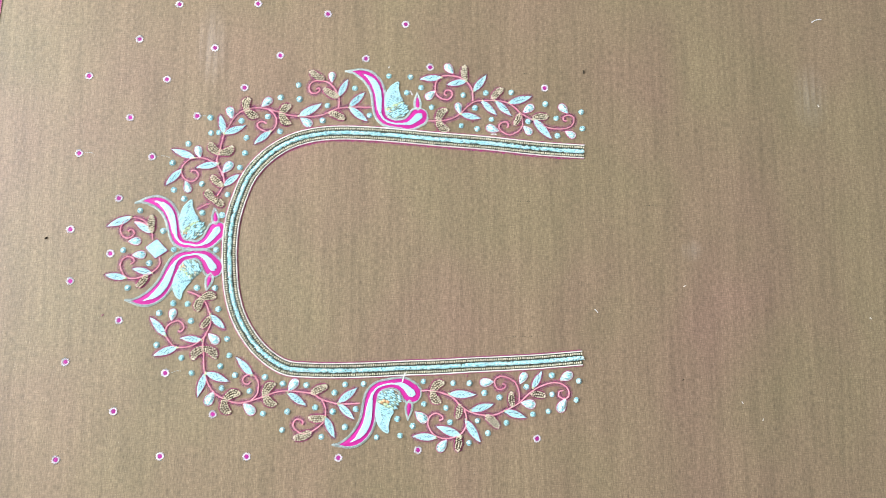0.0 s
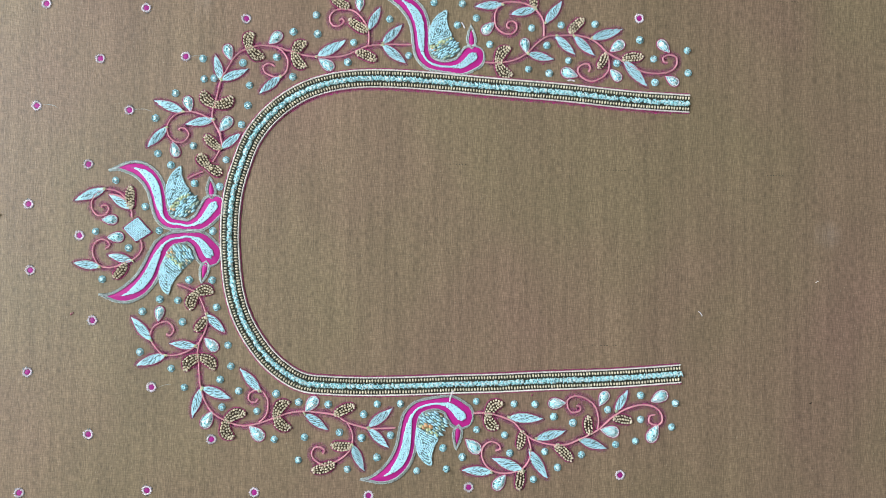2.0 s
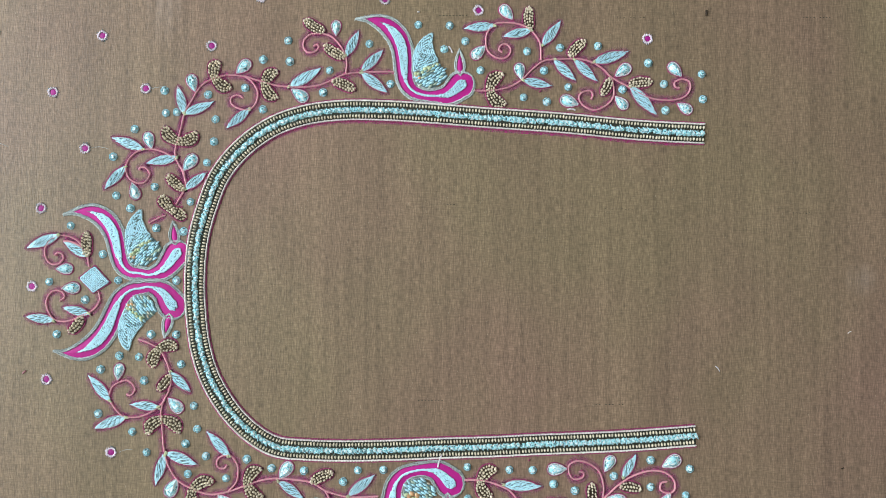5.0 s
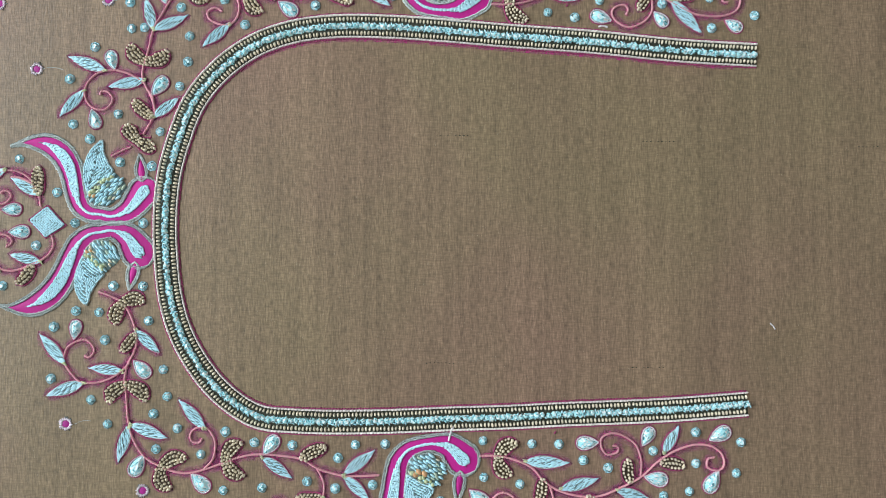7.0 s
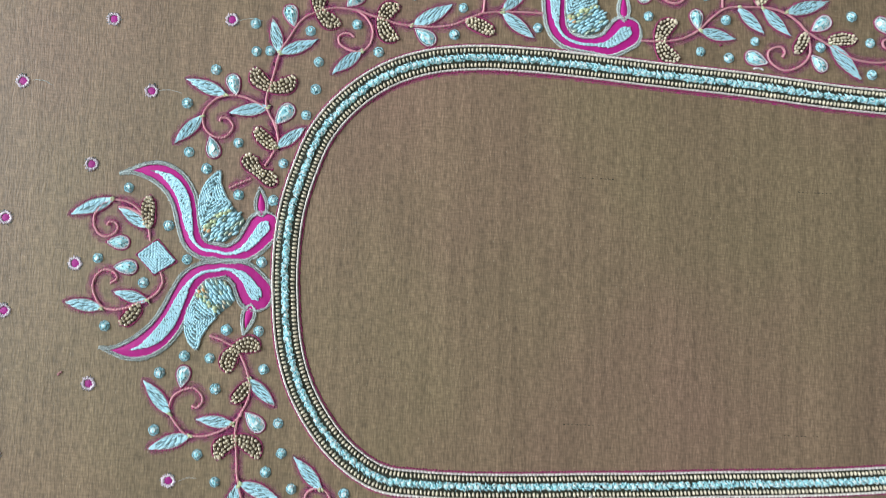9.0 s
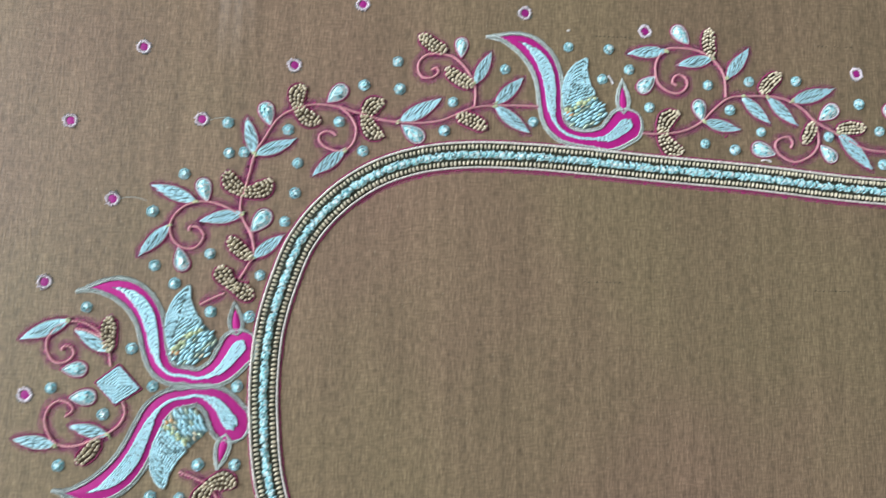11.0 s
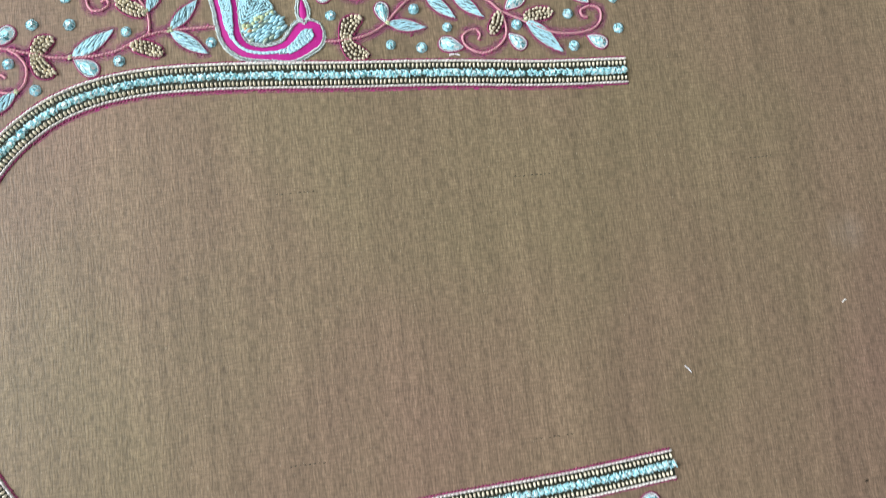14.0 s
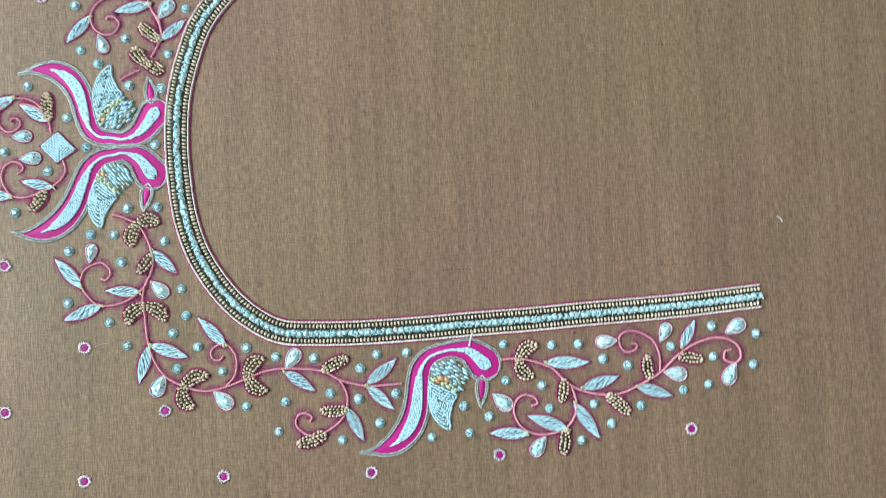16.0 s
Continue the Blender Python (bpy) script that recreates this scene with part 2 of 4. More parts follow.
# ---- mesh tools (places in millimetres on the cloth, z up from it) ----
class Build:
    """Gathers vertices and faces, in millimetres."""

    def __init__(self):
        self.v, self.f = [], []

    def add(self, verts, faces):
        n = len(self.v)
        self.v += verts
        self.f += [tuple(n + i for i in face) for face in faces]

    def grain(self, x, y, z, angle, long, wide, high, sides=6):
        """A rounded grain that lies on the cloth: half length, half width, height."""
        c, s = math.cos(angle), math.sin(angle)
        verts = []
        for r, h in ((1.0, 0.0), (0.95, 0.45), (0.6, 0.86)):
            for k in range(sides):
                a = 2 * math.pi * k / sides
                u, w = r * long * math.cos(a), r * wide * math.sin(a)
                verts.append((x + u * c - w * s, y + u * s + w * c, z + h * high))
        verts.append((x, y, z + high))
        faces = [(b * sides + k, b * sides + (k + 1) % sides, (b + 1) * sides + (k + 1) % sides, (b + 1) * sides + k) for b in (0, 1) for k in range(sides)]
        faces += [(2 * sides + k, 2 * sides + (k + 1) % sides, 3 * sides) for k in range(sides)]
        self.add(verts, faces)

    def chain(self, path, step, wide, high, z=0.0, tilt=25.0, rough=0.12):
        """A twisted cord or chain stitch along a path."""
        for x, y, a in along(path, step):
            a += radians(tilt) + random.uniform(-rough, rough)
            self.grain(x + random.uniform(-rough, rough) * 0.5, y + random.uniform(-rough, rough) * 0.5, z, a,
                       step * 0.72, wide / 2 * random.uniform(0.88, 1.1), high * random.uniform(0.85, 1.12))

    def overcast(self, path, step, reach, wide, high, lean, rough=0.2):
        """Fine slanting stitches laid over an edge."""
        for x, y, a in along(path, step):
            self.grain(x + random.uniform(-0.1, 0.1), y + random.uniform(-0.1, 0.1), 0.0, a + radians(lean) + random.uniform(-rough, rough),
                       reach * random.uniform(0.75, 1.25), wide * random.uniform(0.8, 1.2), high * random.uniform(0.8, 1.1), 5)

    def strip(self, left, mid, right, z, high):
        """A padded ribbon through three rails."""
        n = len(mid)
        verts = []
        for k in range(n):
            q = [((left[k][i] + mid[k][i]) / 2, (right[k][i] + mid[k][i]) / 2) for i in (0, 1)]
            verts += [(*left[k], z), (q[0][0], q[1][0], z + high * 0.8), (*mid[k], z + high), (q[0][1], q[1][1], z + high * 0.8), (*right[k], z)]
        faces = [(5 * k + i, 5 * k + i + 1, 5 * k + i + 6, 5 * k + i + 5) for k in range(n - 1) for i in range(4)]
        self.add(verts, faces)

    def pad(self, ring, z, high, inset=0.75):
        """A low cushion over a closed outline."""
        n = len(ring)
        cx, cy = sum(p[0] for p in ring) / n, sum(p[1] for p in ring) / n
        verts = [(*p, z) for p in ring] + [(cx + (x - cx) * inset, cy + (y - cy) * inset, z + high) for x, y in ring] + [(cx, cy, z + high * 1.1)]
        faces = [(k, (k + 1) % n, n + (k + 1) % n, n + k) for k in range(n)] + [(n + k, n + (k + 1) % n, 2 * n) for k in range(n)]
        self.add(verts, faces)

    def mesh(self, name, smooth=True):
        me = bpy.data.meshes.new(name)
        me.from_pydata([(x * 0.001, y * 0.001, z * 0.001) for x, y, z in self.v], [], self.f)
        me.polygons.foreach_set("use_smooth", [smooth] * len(me.polygons))
        bm = bmesh.new()
        bm.from_mesh(me)
        bmesh.ops.recalc_face_normals(bm, faces=bm.faces)
        for face in bm.faces:
            face.normal_update()
        flip = [face for face in bm.faces if face.normal.z < -0.02]
        bmesh.ops.reverse_faces(bm, faces=flip)
        bm.to_mesh(me)
        bm.free()
        return me


def curve(points, n=8):
    """A smooth run of points through the given ones."""
    p = [points[0], *points, points[-1]]
    run = []
    for k in range(1, len(p) - 2):
        for i in range(n):
            t = i / n
            run.append(tuple(0.5 * (2 * p[k][a] + (p[k + 1][a] - p[k - 1][a]) * t + (2 * p[k - 1][a] - 5 * p[k][a] + 4 * p[k + 1][a] - p[k + 2][a]) * t * t
                                    + (3 * p[k][a] - p[k - 1][a] - 3 * p[k + 1][a] + p[k + 2][a]) * t ** 3) for a in range(len(points[0]))))
    return run + [tuple(points[-1])]


def along(path, step):
    """Places and headings every step along a path."""
    left, done = step / 2, []
    for (x0, y0), (x1, y1) in zip(path, path[1:]):
        d = math.hypot(x1 - x0, y1 - y0)
        while d > 0 and left <= d:
            done.append((x0 + (x1 - x0) * left / d, y0 + (y1 - y0) * left / d, math.atan2(y1 - y0, x1 - x0)))
            left += step
        left -= d
    return done


def aside(path, off):
    """The path moved to its right by off."""
    moved = []
    for k, (x, y) in enumerate(path):
        a, b = path[max(k - 1, 0)], path[min(k + 1, len(path) - 1)]
        d = math.hypot(b[0] - a[0], b[1] - a[1]) or 1
        o = off[k] if isinstance(off, list) else off
        moved.append((x + (b[1] - a[1]) / d * o, y - (b[0] - a[0]) / d * o))
    return moved


def part(name, build, mat, parent, label=""):
    me = build if isinstance(build, bpy.types.Mesh) else build.mesh(name)
    if not me.materials:
        me.materials.append(mat)
    ob = new(name, me)
    ob.parent = parent
    return tagged(ob, label)


def thing(name, label, category, group="", x=0.0, y=0.0):
    ob = new(name)
    ob.empty_display_size = 0.005
    ob.location = (x * 0.001, y * 0.001, 0.0)
    return tagged(ob, label, category, group)


def slab(name, lo, hi, mat, label, category, kind="structure"):
    bm = bmesh.new()
    bmesh.ops.create_cube(bm, size=1.0)
    for v in bm.verts:
        v.co = Vector([lo[i] if v.co[i] < 0 else hi[i] for i in range(3)])
    me = bpy.data.meshes.new(name)
    bm.to_mesh(me)
    bm.free()
    me.materials.append(mat)
    return tagged(new(name, me), label, category, "", kind)


# ---- unseen room and work table, added to enclose the silk and bounce light ----
slab("floor", (-1.9, -1.9, -0.85), (1.9, 1.9, -0.75), CEMENT, "grey cement floor under the table", "floor")
slab("ceiling", (-1.9, -1.9, 2.0), (1.9, 1.9, 2.1), PLASTER, "unseen plain pale plaster ceiling, added", "ceiling")
slab("wall_east", (1.8, -1.8, -0.75), (1.9, 1.8, 2.0), PLASTER, "unseen plain pale plaster wall, added", "wall")
slab("wall_north", (-1.8, 1.8, -0.75), (1.8, 1.9, 2.0), PLASTER, "unseen plain pale plaster wall, added", "wall")
slab("wall_south", (-1.8, -1.9, -0.75), (1.8, -1.8, 2.0), PLASTER, "unseen plain pale plaster wall, added", "wall")
wall_west = tagged(new("wall_west"), "unseen pale plaster wall with an assumed window opening, added", "wall", "", "structure")
for lo, hi in (((-1.9, -1.8, -0.75), (-1.8, 1.8, 0.4)), ((-1.9, -1.8, 1.7), (-1.8, 1.8, 2.0)),
               ((-1.9, -1.8, 0.4), (-1.8, -0.5, 1.7)), ((-1.9, 1.1, 0.4), (-1.8, 1.8, 1.7))):
    piece = slab("wall_piece", lo, hi, PLASTER, "", "", "")
    piece.parent = wall_west
table = thing("work_table", "brown timber work table under the stretched silk", "table")
slab("tabletop", (-0.75, -0.6, -0.04), (0.75, 0.6, -0.004), TIMBER, "", "", "").parent = table
for x in (-0.7, 0.65):
    for y in (-0.55, 0.5):
        slab("leg", (x, y, -0.75), (x + 0.05, y + 0.05, -0.04), TIMBER, "", "", "").parent = table

# ---- the silk ----
bm = bmesh.new()
bmesh.ops.create_grid(bm, x_segments=40, y_segments=32, size=0.5)
for v in bm.verts:
    v.co.x, v.co.y = v.co.x * 1.2 + 0.2, v.co.y * 1.0
extra = bmesh.ops.extrude_face_region(bm, geom=bm.faces[:])
for v in extra["geom"]:
    if isinstance(v, bmesh.types.BMVert):
        v.co.z -= 0.0008
bmesh.ops.recalc_face_normals(bm, faces=bm.faces)
me = bpy.data.meshes.new("silk_cloth")
bm.to_mesh(me)
bm.free()
me.materials.append(SILK)
tagged(new("silk_cloth", me), "tan shot silk blouse fabric stretched flat on the table", "fabric")

# lavender brocade with a magenta trim along one edge of the silk
border = thing("brocade_border", "lavender brocade border with a magenta trim beside the silk", "fabric border")
edge = curve([(-319.0, 240.0), (-323.2, 173.0), (-328.1, 126.0), (-331.8, 67.6), (-334.6, 18.6), (-336.3, -5.5), (-341.0, -120.0), (-344.0, -240.0)])
b = Build()
b.strip(aside(edge, 0.0), aside(edge, 2.8), aside(edge, 5.8), 0.3, 0.2)
part("trim", b, PINK_TRIM, border, "magenta woven trim")
b = Build()
b.chain(edge, 1.2, 0.5, 0.6, 0.2, 10)
part("edge_thread", b, ROSE, border, "pale pink edge thread")
b = Build()
b.strip(aside(edge, 5.6), aside(edge, 60.0), aside(edge, 120.0), 0.2, 0.5)
part("brocade_cloth", b, LAVENDER, border)
b = Build()
for n in range(12):
    for k, (x, y, a) in enumerate(along(aside(edge, 8.0 + n * 2.6), 2.2)):
        if -40 < y < 215:
            b.grain(x, y, 0.3, a + (0.8 if n % 2 else -0.8), 1.5, 0.45, 0.55)
tagged(part("zigzag_weave", b, VIOLET, border, "violet zigzag weave"), kind="stuff")


# ---- embroidery: one function for each kind of piece ----
def outline(name, ring, mat, parent, wide=0.55, hairs=True):
    """A stitched outline with short overcast stitches."""
    b = Build()
    ring = [*ring, ring[0]]
    b.chain(ring, 0.85, wide, 0.5, 0.0, 18)
    if hairs:
        for x, y, a in along(ring, 1.35):
            if random.random() < 0.75:
                n = a - math.pi / 2 + random.uniform(-0.5, 0.5)
                s = hairs if isinstance(hairs, float) else 1.0
                b.grain(x + math.cos(n) * 0.55 * s, y + math.sin(n) * 0.55 * s, 0, n, 0.62 * s, 0.16, 0.22, 4)
    part(name, b, mat, parent)


def tracing(path, wide, parent, round_ends=False):
    """A rose halo under the stitches, thinning outwards."""
    n = len(path) - 1
    for k, w in enumerate((1.0, 0.8, 0.62, 0.45)):
        swell = [wide * w * (max(1 - abs(2 * i / n - 1) ** (2.4 if n < 30 else 12.0), 0.0) ** 0.5 if round_ends else 1.0) for i in range(n + 1)]
        b = Build()
        b.strip(aside(path, [-q for q in swell]), path, aside(path, swell), 0.02 + 0.008 * k, 0.002)
        part("rose_halo", b, ROSE_HALO, parent, "faint rose halo on the silk")


def vine(label):
    return thing("floral_vine", label, "embroidery motif", "floral vines")


def stem(v, points):
    path = curve(points)
    b = Build()
    b.strip(aside(path, -0.48), path, aside(path, 0.48), 0.02, 0.55)
    b.chain(path, 1.2, 0.88, 0.72, 0.1, 24, 0.08)
    ob = part("stem", b, ROSE, v, "twisted rose cord stem")
    b = Build()
    for x, y, a in along(path, 1.1):
        if random.random() < 0.3:
            continue
        side = random.choice((-1, 1))
        b.grain(x - math.sin(a) * 0.75 * side, y + math.cos(a) * 0.75 * side, 0, a + random.uniform(-0.4, 0.4), 0.75, 0.3, 0.3, 4)
    part("couching", b, WINE, ob, "wine couching stitches")
    tracing(path, 2.9, ob, True)


def lens(x0, y0, x1, y1, wide, n=9, belly=0.45):
    """A leaf outline, counter-clockwise from the base."""
    d, a = math.hypot(x1 - x0, y1 - y0), math.atan2(y1 - y0, x1 - x0)
    def side(s):
        run = []
        for k in range(n + 1):
            t = k / n
            w = wide * (math.sin(math.pi * t ** (math.log(0.5) / math.log(belly)))) ** 0.85 if 0 < t < 1 else 0.0
            run.append((x0 + math.cos(a) * d * t + math.sin(a) * w * s, y0 + math.sin(a) * d * t - math.cos(a) * w * s))
        return run
    right, left = side(1), side(-1)
    return right + left[-2:0:-1]


def leaf(v, x0, y0, x1, y1):
    d, a = math.hypot(x1 - x0, y1 - y0), math.atan2(y1 - y0, x1 - x0)
    wide = 0.7 + d * 0.105
    b = Build()
    b.pad(lens(x0, y0, x1, y1, wide), 0.0, 0.35)
    ob = part("leaf", b, TEAL, v)
    b = Build()
    rows = max(4, round(wide * 2 / 0.7))
    for r in range(rows):
        u = ((r + 0.5) / rows - 0.5) * 1.9
        run = []
        for k in range(12):
            t = 0.05 + 0.9 * k / 11
            w = wide * math.sin(math.pi * t ** 0.87) ** 0.85 * 0.92 * u
            run.append((x0 + math.cos(a) * d * t + math.sin(a) * w, y0 + math.sin(a) * d * t - math.cos(a) * w))
        b.chain(run, random.uniform(2.0, 3.2), random.uniform(0.5, 0.66), 0.3 + 0.2 * (1 - abs(u)), 0.3, random.uniform(8, 16), 0.06)
    part("stitching", b, SILVER, ob, "pale blue zari stitches")
    # dark strokes that paint shade between the leaf's stitches
    b = Build()
    for k in range(7):
        t, w = 0.16 + 0.1 * k + random.uniform(-0.04, 0.04), wide * random.uniform(-0.45, 0.45)
        b.grain(x0 + math.cos(a) * d * t + math.sin(a) * w, y0 + math.sin(a) * d * t - math.cos(a) * w, 0.62,
                a + 0.3 + random.uniform(-0.2, 0.2), random.uniform(0.9, 1.7), 0.22, 0.3, 4)
    part("shadow_stitches", b, TEAL, ob, "dark teal strokes painting shade over the filling")
    b = Build()
    rim = lens(x0, y0, x1, y1, wide)
    b.chain(rim + rim[:1], 1.1, 0.42, 0.5, 0.1, 10, 0.06)
    part("rim", b, GREY, ob, "silver grey edge thread")
    b = Build()
    for k in range(5):
        b.grain(x0 + random.uniform(-0.7, 0.7), y0 + random.uniform(-0.7, 0.7), 0.5, a + random.uniform(-0.8, 0.8), 0.85, 0.3, 0.6, 5)
    part("knot", b, LIME, ob, "pale lime knot stitches")
    outline("outline", lens(x0, y0, x1, y1, wide + 0.55), WINE, ob, 0.5)
    tracing([(x0 + (x1 - x0) * t, y0 + (y1 - y0) * t) for t in [-0.12 + 0.124 * k for k in range(11)]], wide + 1.8, ob, True)


def teardrop(x0, y0, x1, y1, grow=0.0, n=18):
    """A teardrop outline from its tip to its round end."""
    d, a = math.hypot(x1 - x0, y1 - y0), math.atan2(y1 - y0, x1 - x0)
    r = d * 0.33
    ring = []
    for k in range(n):
        t = 2 * math.pi * k / n
        u = (1 - math.cos(t)) / 2
        w = math.sin(t) * (math.sin(t / 2)) ** 0.9 * r * 1.15
        px, py = d * u, w
        cx = d * 0.6
        px, py = cx + (px - cx) * (1 + grow / (d / 2)), py * (1 + grow / r)
        ring.append((x0 + math.cos(a) * px - math.sin(a) * py, y0 + math.sin(a) * px + math.cos(a) * py))
    return ring


def facets(b, ring, z, high, table=0.5):
    n = len(ring)
    cx, cy = sum(p[0] for p in ring) / n, sum(p[1] for p in ring) / n
    tilt = [random.uniform(0.8, 1.2) for _ in ring]
    rim = [(*p, z) for p in ring]
    top = [(cx + (x - cx) * table * t, cy + (y - cy) * table * t, z + high * (1.9 - 0.9 * t)) for (x, y), t in zip(ring, tilt)]
    for k in range(n):
        j = (k + 1) % n
        b.add([rim[k], rim[j], top[j]], [(0, 1, 2)])
        b.add([rim[k], top[j], top[k]], [(0, 1, 2)])
    for k in range(1, n - 1, 2):
        j = min(k + 2, n - 1)
        b.add([top[0], top[k], top[k + 1]] + ([top[j]] if j > k + 1 else []), [(0, 1, 2, 3) if j > k + 1 else (0, 1, 2)])


def drop_stone(v, x0, y0, x1, y1):
    b = Build()
    facets(b, teardrop(x0, y0, x1, y1, -0.4, 9), 0.2, 1.5, 0.5)
    ob = part("drop_stone", b.mesh("drop_stone", False), CRYSTAL, v, "pale blue teardrop crystal")
    rim = teardrop(x0, y0, x1, y1, -0.05, 22)
    b = Build()
    b.chain([*rim, rim[0]], 0.8, 0.6, 0.8, 0.0, 30)
    part("rim", b, WHITE, ob, "white zari rim")
    outline("outline", teardrop(x0, y0, x1, y1, 0.55, 22), WINE, ob, 0.5)


SEED = {}


def bead_mesh(name, long, wide, high, mat):
    if name not in SEED:
        b = Build()
        b.grain(0, 0, 0, 0, long, wide, high, 8)
        SEED[name] = b.mesh(name)
        SEED[name].materials.append(mat)
    return SEED[name]


def put_bead(name, me, parent, x, y, z, angle, size=1.0):
    ob = new(name, me)
    ob.parent = parent
    ob.matrix_basis = Matrix.LocRotScale((x * 0.001, y * 0.001, z * 0.001), Euler((0, 0, angle)), (size, size, size))
    return ob


def lobe(v, path, wide, label):
    """Gold beads in rows along a bent lobe, on a dark ground with a stitched edge."""
    n = len(path) - 1
    swell = [wide * max(1 - abs(2 * k / n - 1) ** 2.3, 0.0) ** 0.5 for k in range(n + 1)]
    if "bean" in label:
        swell = [wide * max(1 - abs(2 * k / n - 1) ** 5, 0.0) ** 0.5 * (0.9 - 0.2 * math.cos(4 * math.pi * k / n)) for k in range(n + 1)]
    b = Build()
    b.strip(aside(path, [-w for w in swell]), path, aside(path, swell), 0.0, 0.4)
    ob = part("seed_pod", b, BROWN, v, label)
    me = bead_mesh("bead", 0.7, 0.54, 1.2, GOLD)
    rows = 4 if wide > 2.7 else 3
    for r in range(rows):
        u = (r - (rows - 1) / 2) * (0.68 if rows == 3 else 0.5)
        spots = along(aside(path, [w * u for w in swell]), 1.62)
        for x, y, a in spots:
            put_bead("bead", me, ob, x + random.uniform(-0.22, 0.22), y + random.uniform(-0.22, 0.22), 0.3,
                     a + 0.45 * u + random.uniform(-0.9, 0.9), random.uniform(0.8, 1.2))
    edge = aside(path, [w + 0.4 for w in swell]) + aside(path, [-w - 0.4 for w in swell])[::-1]
    outline("outline", edge[::-1], WINE, ob, 0.5)
    tracing([(2 * path[0][0] - path[2][0], 2 * path[0][1] - path[2][1]), *path, (2 * path[-1][0] - path[-3][0], 2 * path[-1][1] - path[-3][1])], wide + 1.9, ob, True)


def seed_pod(v, x0, y0, x1, y1):
    d, a = math.hypot(x1 - x0, y1 - y0), math.atan2(y1 - y0, x1 - x0)
    bow = 0.05 * d
    lobe(v, curve([(x0, y0), ((x0 + x1) / 2 - math.sin(a) * bow, (y0 + y1) / 2 + math.cos(a) * bow), (x1, y1)], 6), 1.45 + 0.115 * d, "lobe of antique gold beads")


def kidney(v, xa, ya, x0, y0, xb, yb):
    """Two lobes joined in one bean shape."""
    xa, ya, xb, yb = (p + (q - p) * 0.1 for p, q in ((xa, x0), (ya, y0), (xb, x0), (yb, y0)))
    lobe(v, curve([(xa, ya), ((xa * 0.55 + x0 * 0.45) + (x0 - xb) * 0.2, (ya * 0.55 + y0 * 0.45) + (y0 - yb) * 0.2), (x0, y0),
                   ((xb * 0.55 + x0 * 0.45) + (x0 - xa) * 0.2, (yb * 0.55 + y0 * 0.45) + (y0 - ya) * 0.2), (xb, yb)], 6), 3.15, "bean shaped cluster of antique gold beads")


ROUND = []


def round_stone(x, y):
    """A round crystal held by a ring of zari stitches; a few kinds, turned at random."""
    if len(ROUND) < 5:
        ob = thing("round_crystal", "round pale blue crystal held by white thread on the silk", "crystal", "scattered round crystals", x, y)
        k = len(ROUND)
        ring = [(1.75 * math.cos(2 * math.pi * i / 7) * (1 + 0.05 * math.sin(i * k)), 1.7 * math.sin(2 * math.pi * i / 7)) for i in range(7)]
        b = Build()
        facets(b, ring, 0.15, 1.3, 0.55)
        part("stone", b.mesh("stone", False), CRYSTAL, ob)
        ring = [(1.85 * math.cos(2 * math.pi * i / 20), 1.85 * math.sin(2 * math.pi * i / 20)) for i in range(20)]
        b = Build()
        b.chain([*ring, ring[0]], 0.85, 0.3, 0.5, 0.0, 4, 0.1)
        for i in range(3):
            t = i * 2.1 + k
            b.grain(1.25 * math.cos(t), 1.25 * math.sin(t), 0.7, t, 0.6, 0.14, 0.5, 4)
        part("thread_ring", b, SILVER, ob)
        # dark strokes that paint shade round and across the stone
        b = Build()
        for i in range(7):
            t = 2 * math.pi * i / 7 + random.uniform(-0.3, 0.3)
            b.grain(2.1 * math.cos(t), 2.1 * math.sin(t), 0, t + math.pi / 2 + random.uniform(-0.5, 0.5), 0.8, 0.22, 0.3, 4)
        for i in range(4):
            t = random.uniform(0, 6.28)
            b.grain(1.2 * math.cos(t), 1.2 * math.sin(t), 1.0, t + random.uniform(0.8, 2.2), 0.5, 0.15, 0.35, 4)
        part("shadow_thread", b, TEAL, ob, "dark teal strokes painting shade about the crystals")
        ROUND.append(ob)
    else:
        size = random.uniform(0.93, 1.08)
        ob = copy_thing(random.choice(ROUND), pose(x * 0.001, y * 0.001, 0, 0, 0, random.uniform(0, 360)))
        ob.scale = (size, size, size)


DOTS = []


